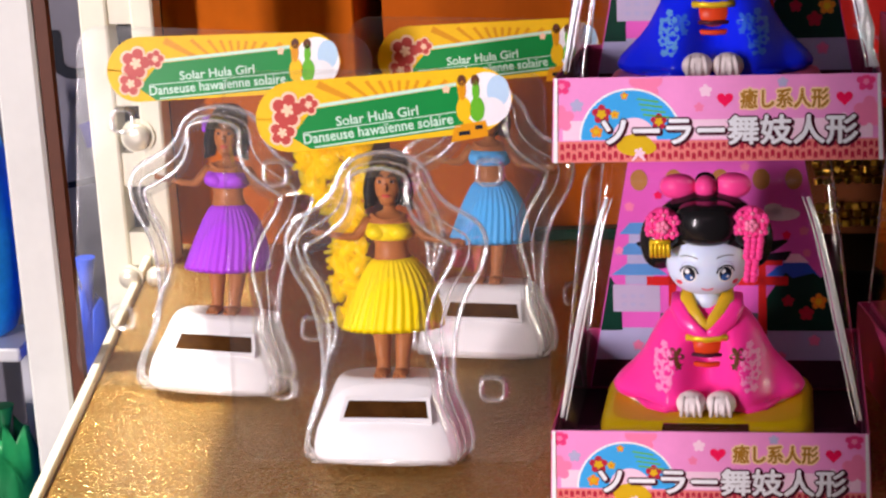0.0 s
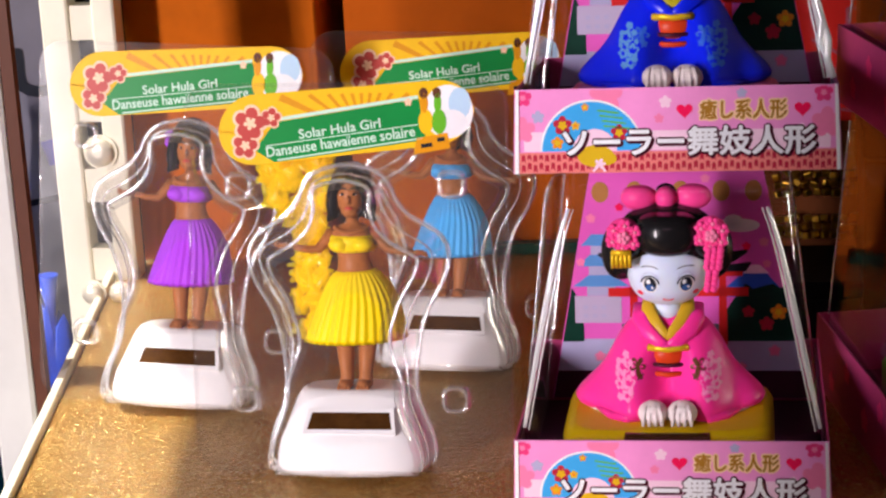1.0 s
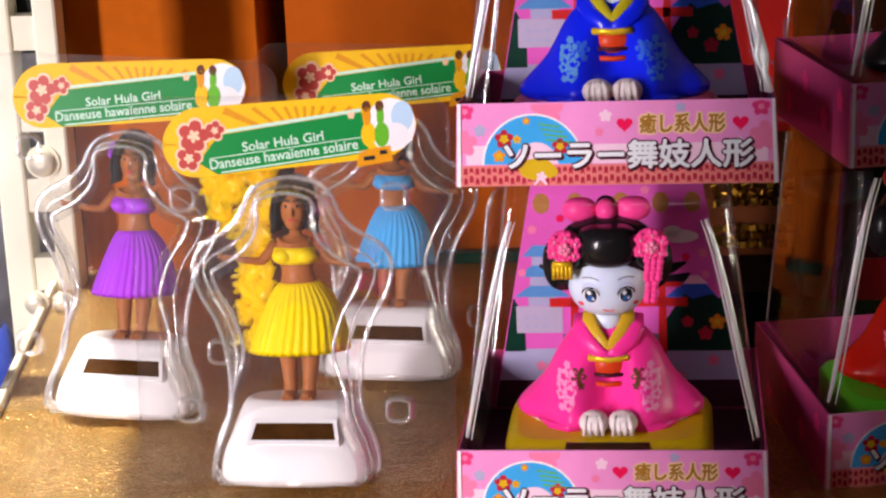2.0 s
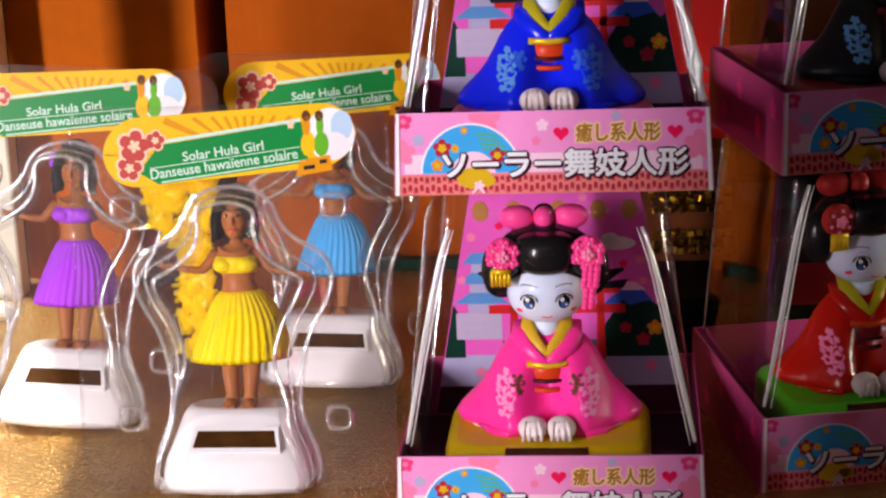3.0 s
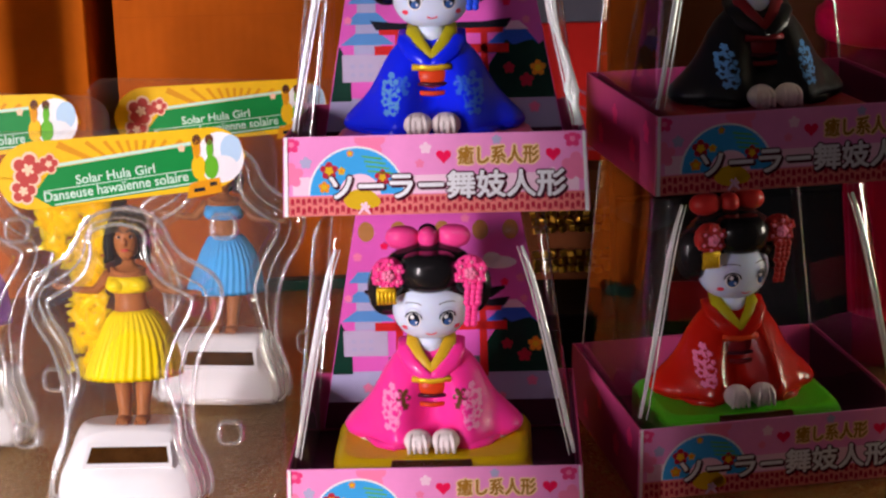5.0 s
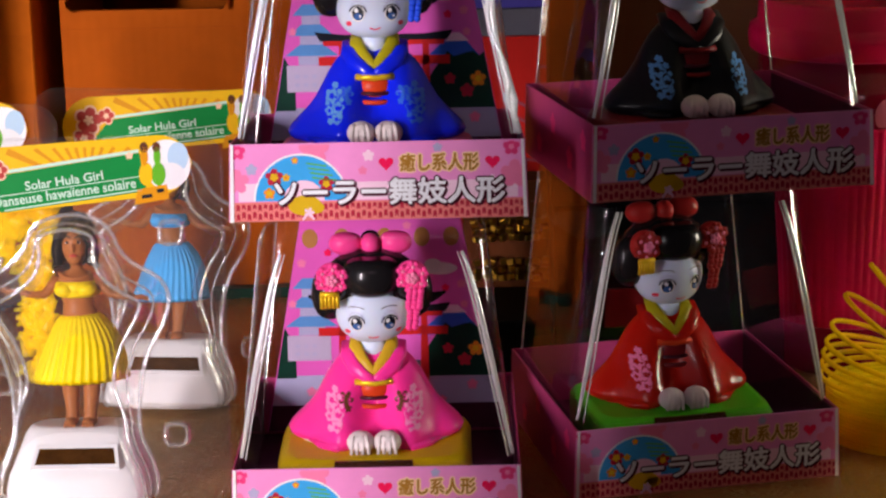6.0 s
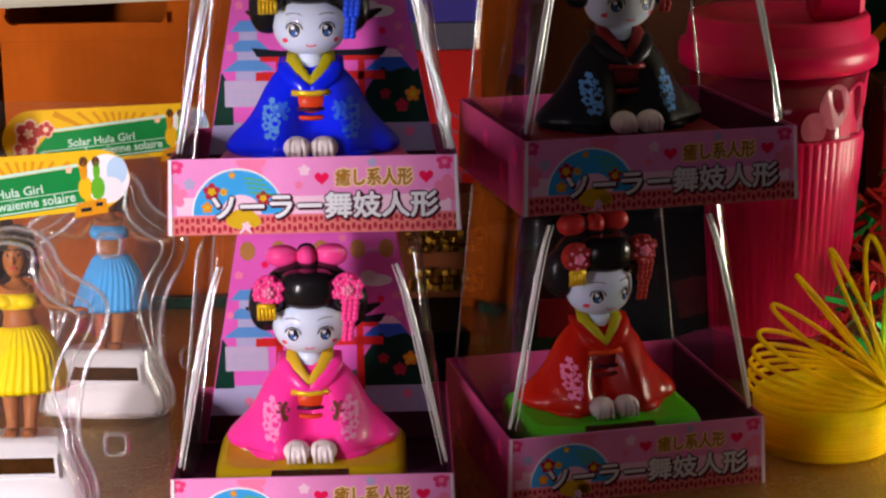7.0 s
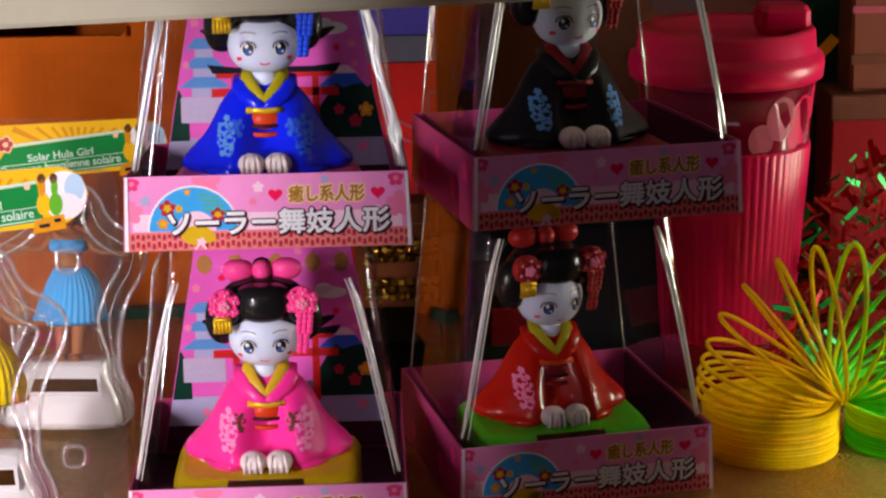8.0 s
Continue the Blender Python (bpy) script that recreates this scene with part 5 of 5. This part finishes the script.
    for s in (-1, 1):
        b.tube([(s * 0.0012, -0.0052, 0.0778), (s * 0.0040, -0.0048, 0.0758), (s * 0.0064, -0.0026, 0.0715), (s * 0.0070, -0.0014, 0.0668), (s * 0.0068, -0.0020, 0.0630), (s * 0.0084, -0.0026, 0.0612)], [0.0014, 0.0026, 0.0028, 0.0030, 0.0026, 0.0008], "hair", 12)
    for i in range(5):
        a = i * 1.2566
        b.ball((-0.0078 + 0.0014 * math.cos(a), -0.0035, 0.0738 + 0.0022 * math.sin(a)), (0.0013, 0.0010, 0.0017), key, 8, 6)
    # the hips sway to one side
    def settle(x, y, z):
        z2 = z if z < 0.0385 else 0.0385 + (z - 0.0385) * 0.755
        if z > 0.0600:
            z2 += (z - 0.0600) * 0.19
            x *= 1.0 - 0.14 * ease(z, 0.0600, 0.0630)
        sway = math.exp(-((z - 0.030) / 0.012) ** 2)
        return x + 0.0012 * sway, y, z2 + 0.10 * x * sway

    b.v = [settle(*p) for p in b.v]
    ob = part("hula_doll", b, None, label, m)
    tagged(ob, category="doll", group="dancer dolls")
    return ob


def solar_base(label, m):
    """A rounded white foot with a solar cell in its sloping front."""
    t = empty("solar_base", label, "toy base", "white toy bases", m)

    def loop(hx, y0, y1, z, e=3.0, n=56):
        out = []
        for j in range(n):
            a = 2 * math.pi * j / n
            ca, sa = math.cos(a), math.sin(a)
            ee = e if sa < 0 else 2.4
            out.append((hx * math.copysign(abs(ca) ** (2 / e), ca), (y0 + y1) / 2 + (y1 - y0) / 2 * math.copysign(abs(sa) ** (2 / ee), sa), z))
        return out

    b = Build()
    b.rings([loop(0.0248, -0.0165, 0.0165, 0.0), loop(0.0258, -0.0175, 0.0175, 0.0018), loop(0.0258, -0.0175, 0.0175, 0.0050), loop(0.0248, -0.0168, 0.0172, 0.0095), loop(0.0236, -0.0155, 0.0168, 0.0122),
             loop(0.0196, -0.0062, 0.0158, 0.0232), loop(0.0182, -0.0040, 0.0150, 0.0252), loop(0.0165, -0.0022, 0.0140, 0.0260)], "toy_white")
    part("shell", b, t)
    # sloping window
    lo, hi = Vector((0, -0.0155, 0.0122)), Vector((0, -0.0062, 0.0232))
    d = (hi - lo).normalized()
    nrm = Vector((0, -d.z, d.y))

    def slab(w0, w1, k0, k1, off, th):
        p0, p1 = lo + (hi - lo) * k0 + nrm * off, lo + (hi - lo) * k1 + nrm * off
        q0, q1 = p0 - nrm * th, p1 - nrm * th
        return [[(-w0, p0.y, p0.z), (w0, p0.y, p0.z), (w1, p1.y, p1.z), (-w1, p1.y, p1.z)][::-1], [(-w0, q0.y, q0.z), (w0, q0.y, q0.z), (w1, q1.y, q1.z), (-w1, q1.y, q1.z)][::-1]]

    fr = Build()
    wi = (0.0144, 0.0128)
    for k0, k1 in ((0.14, 0.24), (0.68, 0.78)):
        w0 = wi[0] + 0.0012
        fr.rings(slab(w0 - 0.002 * k0, w0 - 0.002 * k1, k0, k1, 0.0004, 0.0012), "toy_white", smooth=False)
    for s in (-1, 1):
        p0, p1 = lo + (hi - lo) * 0.24 + nrm * 0.0004, lo + (hi - lo) * 0.68 + nrm * 0.0004
        q0, q1 = p0 - nrm * 0.0012, p1 - nrm * 0.0012
        xa, xb, ya, yb = s * 0.0140, s * 0.0152, s * 0.0128, s * 0.0141
        fr.rings([[(xa, p0.y, p0.z), (xb, p0.y, p0.z), (yb, p1.y, p1.z), (ya, p1.y, p1.z)], [(xa, q0.y, q0.z), (xb, q0.y, q0.z), (yb, q1.y, q1.z), (ya, q1.y, q1.z)]], "toy_white", smooth=False)
    part("frame", fr, t)
    part("solar_cell", Build().rings(slab(0.0140, 0.0128, 0.24, 0.68, 0.0002, 0.001), "cell", smooth=False), t, "dark brown solar cell")
    return t


def smooth_profile(keys, n):
    """Half-widths along the height, eased between the keys."""
    out = []
    for i in range(n):
        z = keys[0][0] + (keys[-1][0] - keys[0][0]) * i / (n - 1)
        for (z0, w0), (z1, w1) in zip(keys, keys[1:]):
            if z <= z1 + 1e-9:
                k = (z - z0) / (z1 - z0)
                j = keys.index((z0, w0))
                m0 = (w1 - keys[max(j - 1, 0)][1]) / (z1 - keys[max(j - 1, 0)][0]) * (z1 - z0)
                nx_ = keys[min(j + 2, len(keys) - 1)]
                m1 = (nx_[1] - w0) / (nx_[0] - z0) * (z1 - z0)
                w = (2 * k ** 3 - 3 * k * k + 1) * w0 + (k ** 3 - 2 * k * k + k) * m0 + (3 * k * k - 2 * k ** 3) * w1 + (k ** 3 - k * k) * m1
                out.append((z, max(w, 0.001)))
                break
    return out


def rounded_rect(w, h, r, n=6, z0=0.0):
    out = []
    for cx, cz, a0 in ((w / 2 - r, z0 + h - r, 0), (-w / 2 + r, z0 + h - r, 90), (-w / 2 + r, z0 + r, 180), (w / 2 - r, z0 + r, 270)):
        for k in range(n + 1):
            a = radians(a0 + 90 * k / n)
            out.append((cx + r * math.cos(a), cz + r * math.sin(a)))
    return out


def hula_pack():
    """A clear blister with a printed header card; the foot of the flange is at the origin, which faces -y."""
    t = empty("blister_pack", "clear plastic blister pack with a yellow and green header", "toy package", "dancer packs")
    fl = part("flange", Build().poly(rounded_rect(0.106, 0.1290, 0.009), "flange", 0.0005), t, "flat clear plastic sheet")
    fl.visible_shadow = False
    rim = Build()
    o, i_ = rounded_rect(0.106, 0.1290, 0.009), rounded_rect(0.1045, 0.1275, 0.0085, z0=0.00075)
    rim.rings([[(x, -0.0006, z) for x, z in o], [(x, -0.0014, z) for x, z in i_], [(x, -0.0006, z) for x, z in rounded_rect(0.1032, 0.1262, 0.008, z0=0.0014)]], "blister", cap0=False, cap1=False)
    part("rim", rim, t, "raised clear rim").visible_shadow = False
    keys = ((0.0016, 0.0232), (0.006, 0.0262), (0.014, 0.0252), (0.026, 0.0208), (0.042, 0.0212), (0.055, 0.0245), (0.065, 0.0300), (0.073, 0.0318), (0.079, 0.0290), (0.0845, 0.0200), (0.090, 0.0152), (0.0955, 0.0128), (0.0995, 0.0085), (0.1012, 0.002))
    prof = smooth_profile(keys, 80)
    outline = [(w, z) for z, w in prof] + [(-w, z) for z, w in reversed(prof)]
    n = len(outline)

    def ease(z):
        k = min(1.0, max(0.0, (z - 0.030) / 0.018))
        return k * k * (3 - 2 * k)

    def inset(d, more=0.0):
        d0 = d
        out = []
        for k in range(n):
            d = d0 + more * ease(outline[k][1]) * (1.0 - 0.75 * min(1.0, max(0.0, (outline[k][1] - 0.088) / 0.010)))
            p, q = Vector(outline[k - 1]), Vector(outline[(k + 1) % n])
            e = (q - p).normalized()
            nx, nz = -e.y, e.x
            x, z = outline[k][0] + nx * d, outline[k][1] + nz * d
            out.append((x, z))
        return out

    bl = Build()
    loops = []
    for d, more, y in ((-0.0022, 0, -0.0006), (-0.0008, 0, -0.0009), (0.0, 0.0006, -0.0020), (0.0004, 0.0028, -0.0060), (0.0008, 0.0052, -0.0100), (0.0014, 0.0064, -0.0124), (0.0024, 0.0068, -0.0140), (0.0038, 0.0070, -0.0147)):
        loops.append([(x, y * (1 + 0.35 * min(1, max(0, (0.042 - z) / 0.016))), z) for x, z in inset(d, more)])
    bl.rings(loops, "bubble", cap0=False, cap1=False)
    part("bubble", bl, t, "clear moulded bubble round the doll").visible_shadow = False
    # tubes that draw the bubble's highlight lines
    for d, more, y, r_ in ((0.0013, 0.0062, -0.0122, 0.0007), (-0.0012, 0.0, -0.0012, 0.0007), (0.0006, 0.0030, -0.0060, 0.0004)):
        ed = Build()
        pts = [(x, y * (1 + 0.35 * min(1, max(0, (0.042 - z) / 0.016))), z) for x, z in inset(d, more)][2:-2]
        ed.tube(pts, r_, "bead", 7)
        part("bubble_edge", ed, t, "whitened tube drawn as the bubble's edge highlight").visible_shadow = False
    for sx in (-1, 1):
        for z in (0.0255, 0.096):
            st = Build()
            lp = []
            for w, y in ((0.0105, -0.0004), (0.0092, -0.0012), (0.0084, -0.0040), (0.0074, -0.0048), (0.0060, -0.0046), (0.0054, -0.0020)):
                lp.append([(sx * 0.0348 + x, y, z + q) for x, q in rounded_rect(w, w, w * 0.32, 4, -w / 2)])
            st.rings(lp, "blister", cap0=False)
            so = part("stud", st, t, "clear square snap stud")
            so.visible_shadow = False
            # whitened ring that draws the stud's highlight
            rg = Build()
            rg.rings([[(sx * 0.0348 + x, y, z + q) for x, q in rounded_rect(w, w, w * 0.32, 4, -w / 2)] for w, y in ((0.0094, -0.0040), (0.0086, -0.0054), (0.0074, -0.0058), (0.0062, -0.0052), (0.0060, -0.0040))], "bead", cap0=False, cap1=False)
            part("stud_rim", rg, so, "whitened rim drawn as the stud's highlight").visible_shadow = False

    # header card
    hw, r = 0.0418, 0.0118
    shape = rounded_rect(2 * hw, 0.0228, r, 8, -0.0114)
    shape = [(x, z + 0.0026 * (x / hw) + (0.0020 if (z < 0 and x > 0) else 0)) for x, z in shape]
    hd = part("header", Build().poly(shape, "hd_yellow", 0.0005), t, "yellow header card with a green banner", pose(0.0005, -0.0016, 0.1160, -2, 0, 0))

    def onh(name, pts, key, layer, label=""):
        o_ = print_on(hd, name, pts, key, layer, label)
        o_.location.y -= 0.0005
        return o_

    for i in range(11):
        a = radians(30 + i * 12.5)
        c0 = (0.006, -0.004)
        l1 = min(0.0135 / max(math.sin(a), 0.05), 0.030)
        p1 = (c0[0] + l1 * math.cos(a - 0.045), min(c0[1] + l1 * math.sin(a - 0.045), 0.0096))
        p2 = (c0[0] + l1 * math.cos(a + 0.045), min(c0[1] + l1 * math.sin(a + 0.045), 0.0096))
        part("sunray", Build().poly([c0, p1, p2], "hd_ray"), hd, m=pose(0, -0.00053, 0))
    onh("disc", disc(0.0335, 0.0032, 0.0080, 0.0086, 26), "paper", 2, "pale disc with blue sky")
    onh("disc", disc(0.0372, 0.0058, 0.0036, 0.0050, 18), "hd_sky", 3)
    onh("disc", disc(0.0345, -0.0005, 0.0052, 0.0044, 18), "silver", 4)
    onh("banner", [(-0.0230, 0.0005), (0.0240, 0.0074), (0.0262, -0.0058), (-0.0235, -0.0125), (-0.0300, -0.0085)], "hd_green", 5, "green banner")
    onh("line", band((-0.0235, 0.0012), (0.0238, 0.0080), 0.0011), "hd_line", 6)
    onh("line", band((-0.0262, -0.0072), (0.0238, -0.0008), 0.0003), "hd_line", 6)
    onh("line", band((-0.0225, -0.0118), (0.0252, -0.0052), 0.0005), "hd_line", 6)
    lettering(hd, "Solar Hula Girl", "hd_line", -0.0150, 0.0118, -0.0050, -0.0020, 27, 0.00008, 7.4)
    lettering(hd, "Danseuse hawaïenne solaire", "hd_line", -0.0258, 0.0232, -0.0108, -0.0076, 27, 0.00008, 7.4)
    # two plain figures, as printed patches
    for x, k in ((0.0262, "hd_yellow"), (0.0305, "lime")):
        onh("patch", disc(x, 0.0000, 0.0024, 0.0040, 16), k, 7, "plain printed patch")
        onh("patch", disc(x - 0.0004, 0.0060, 0.0012, 0.0032, 14), "lime" if k == "lime" else "hd_ray", 8)
        onh("patch", disc(x - 0.0006, 0.0092, 0.0014, 0.0018, 12), "brown_ink", 8)
    onh("patch", [(0.022, -0.0105), (0.034, -0.0085), (0.0332, -0.0035), (0.0232, -0.0052)], "hd_ray", 6)
    onh("patch", band((0.0245, -0.0078), (0.0282, -0.0073), 0.0013), "ink", 8)
    onh("patch", band((0.0298, -0.0058), (0.0322, -0.0055), 0.0013), "ink", 8)
    for x, z, r_ in ((-0.0312, 0.0002, 0.0052), (-0.0242, 0.0020, 0.0031), (-0.0330, -0.0070, 0.0041)):
        onh("flower", petals(x, z, r_ * 1.18, 80, 0.72), "hib_edge", 8)
        onh("flower", petals(x, z, r_, 80, 0.60), "hib", 9, "red hibiscus print")
        onh("flower_centre", petals(x, z, r_ * 0.42, 44, 0.35), "hib_edge", 10)
    onh("flower", petals(0.0206, 0.0064, 0.0013), "hib_edge", 8)
    return t


LEAN = 8.0
PACKS = (
    # x, y, turn, scale, lift of the toy inside, roll, colour, word, width of the skirt
    (-0.0612, 0.031, 1.0, 1.027, 0.0015, 0.5, "h_yellow", "yellow", 0.92),
    (-0.1386, 0.096, 0.0, 1.045, 0.0015, 3.2, "h_purple", "purple", 0.83),
    (-0.0438, 0.137, 0.0, 1.005, 0.0015, 1.8, "h_blue", "light blue", 0.84),
)
pack0 = hula_pack()
base0 = None
for n, (x, y, tn, sc, lift, roll, key, word, flare) in enumerate(PACKS):
    mm = pose(x, y, 0, -LEAN, roll, tn) @ Matrix.Scale(sc, 4)
    if n == 0:
        pack = pack0
        pack.matrix_basis = mm
    else:
        pack = copy_thing(pack0, mm)
        pack.scale = (sc, sc, sc)
    tagged(pack, f"clear blister pack with yellow-green header, {word} doll inside")
    if base0 is None:
        base0 = solar_base("white plastic toy base with a dark solar cell", mm @ pose(0, 0.0045, lift))
    else:
        o = copy_thing(base0, mm @ pose(0, 0.0045, lift))
        o.scale = (sc, sc, sc)
    hula_doll(key, f"brown standing dancer doll in a {word} pleated skirt", mm @ pose(0, 0.0085, lift + 0.0258), flare)

# yellow flakes that stand in for the nearest doll's reflection in its bubble
rl = random.Random(21)
skirt_glow = Build()
for i in range(420):
    k = rl.random() ** 1.8
    z = 0.1040 - 0.060 * k
    mid = -0.0195 + 0.0042 * ease(k, 0.2, 0.45)
    half = 0.0118 - 0.0066 * ease(k, 0.15, 0.42)
    p = Vector((mid + half * rl.uniform(-1, 1), 0.0120 + 0.0045 * rl.random(), z + rl.uniform(-0.001, 0.001)))
    a, e = rl.uniform(0, 6.28), rl.uniform(-0.9, 0.9)
    u = Vector((math.cos(a), 0.5 * e, math.sin(a))).normalized() * rl.uniform(0.0016, 0.0042)
    v = u.cross(Vector((rl.uniform(-0.5, 0.5), 1, rl.uniform(-0.5, 0.5)))).normalized() * rl.uniform(0.0006, 0.0017)
    n = u.cross(v).normalized()
    strip = []
    for q in range(4):
        f = q / 3 * 2 - 1
        c = p + u * f + n * (0.0007 * (1 - f * f))
        w = v * (1.05 - 0.55 * f * f)
        strip.append([c - w, c + n * 0.0003, c + w])
    skirt_glow.rings(strip, "skirt_glow", close=False)
lo = part("yellow_garland", skirt_glow, pack0, "yellow flakes drawn as the doll's reflection in the bubble")
lo.visible_shadow = False


# ---- right end: cup, spring, tinsel ----
t = empty("tumbler", "magenta plastic travel cup with ribbed sleeve and lid", "cup", m=at(0.2397, 0.1863, 0, 1.06))
part("body", Build().lathe([(0.0262, 0), (0.0266, 0.0015), (0.0296, 0.045), (0.0335, 0.098), (0.0362, 0.128)], "cup_dark", seg=64), t, "glossy dark printed wall")
part("sleeve", Build().lathe([(0.0285, 0.020), (0.0293, 0.0205), (0.0345, 0.099), (0.0338, 0.1005)], "cup", seg=180, ripple=60, depth=0.012), t, "ribbed magenta sleeve")
lid = part("lid", Build().lathe([(0.0372, 0.1262), (0.0392, 0.1275), (0.0396, 0.1330), (0.0390, 0.1362), (0.0368, 0.1372), (0.0362, 0.1385), (0.0357, 0.1455), (0.0345, 0.1472), (0.0300, 0.1462), (0.0285, 0.1440), (0.002, 0.1435)], "cup", seg=64), t, "magenta screw lid")
part("spout", Build().box(0.0125, 0.0325, -0.0100, 0.0100, 0.1440, 0.1555, "cup", 0.0022), lid, "raised sipping spout")
for a, z, r, k in ((-60, 0.114, 0.0075, "cup_pale"), (-38, 0.112, 0.0085, "cup"), (-20, 0.118, 0.0060, "cup"), (-48, 0.1045, 0.0040, "cup"), (-28, 0.1035, 0.0035, "cup_pale"), (-75, 0.106, 0.0055, "cup_pale"), (-10, 0.1055, 0.0040, "cup")):
    pb = Build()
    rad = 0.0335 + 0.0027 * (z - 0.098) / 0.03 + 0.0003
    base = []
    for u, v in disc(0, 0, r, r * 1.2, 20):
        w = radians(a) + u / rad
        zz = min(max(z + v, 0.1012), 0.1255)
        rr_ = 0.0335 + 0.0027 * (zz - 0.098) / 0.03 + 0.00025
        base.append((rr_ * math.cos(w), rr_ * math.sin(w), zz))
    inner = [(x * 0.995, y * 0.995, z_) for x, y, z_ in base]
    pb.rings([inner, base], k)
    part("print", pb, t, "printed patch on the cup")

# spring toy standing as an arch
t = empty("spring_toy", "translucent yellow-green plastic coil spring standing as an arch", "spring toy", m=at(0.2438, 0.0897, 0, 1.0))
R1, r1 = 0.0266, 0.00090


def hoop(key, wob=0.0):
    b_ = Build()
    seg = 44
    loops = []
    for j in range(seg):
        a = 2 * math.pi * j / seg
        d = Vector((math.cos(a), math.sin(a), 0))
        loops.append([d * (R1 + r1 * math.cos(k)) + Vector((0, 0, 1.15 * r1 * math.sin(k))) for k in (0, 1.05, 2.09, 3.14, 4.19, 5.24)])
    loops.append(loops[0])
    return b_.rings(loops, key, cap0=False, cap1=False).mesh("loop")


hoops = [hoop(f"coil{i}") for i in range(4)]
random.seed(8)
for i in range(14):
    part("loop", hoops[0 if i < 10 else 1], t, m=pose(random.uniform(-0.0003, 0.0003), random.uniform(-0.0003, 0.0003), 0.0011 + i * 0.00141))
for i in range(12):
    part("loop", hoops[3 if i < 6 else 2], t, m=pose(0.0585 + random.uniform(-0.0003, 0.0003), 0.002, 0.0011 + i * 0.00141))
piv = Vector((0.0266, 0, 0.0205))
angles = [177, 173, 169, 164, 157, 145, 130, 114, 99, 84, 69, 55, 42, 30, 20, 11, 4]
for i, a in enumerate(angles):
    k = 0 if a > 120 else (1 if a > 92 else (2 if a > 60 else 3))
    lift = 1.0 + 0.20 * math.sin(radians(a)) ** 2
    m_ = Matrix.Translation(piv + Vector((0.003 * math.cos(radians(a)), random.uniform(-0.001, 0.001), 0.004 * math.sin(radians(a))))) @ Matrix.Rotation(-radians(a), 4, "Y") @ Matrix.Translation((R1, 0, 0)) @ Matrix.Diagonal((lift, 1, 1, 1))
    part("loop", hoops[k], t, m=m_)

# red and green tinsel heap behind the spring
random.seed(21)
b = Build()
for i in range(900):
    x, y = random.uniform(0.255, 0.375), random.uniform(0.15, 0.22)
    h_ = 0.085 * math.exp(-((x - 0.3135) / 0.048) ** 2) + 0.01
    z = random.uniform(0.0, 1.0) ** 0.7 * h_
    a, q, w = random.uniform(0, 6.28), random.uniform(0, 6.28), random.uniform(0.002, 0.0055)
    u = Vector((math.cos(a), math.sin(a) * 0.4, math.sin(q))).normalized() * w
    v = u.cross(Vector((random.uniform(-1, 1), random.uniform(-1, 1), random.uniform(-1, 1)))).normalized() * w * 0.28
    p = Vector((x, y, z + 0.004))
    nn = u.cross(v).normalized() * 0.0002
    b.rings([[p - u - v, p + u - v, p + u + v, p - u + v], [p - u - v + nn, p + u - v + nn, p + u + v + nn, p - u + v + nn]], "tinsel_red" if random.random() < 0.72 else "tinsel_green", smooth=False)
heap = part("tinsel", b, None, "heap of red and green foil tinsel on the shelf")
tagged(heap, category="tinsel", kind="stuff")
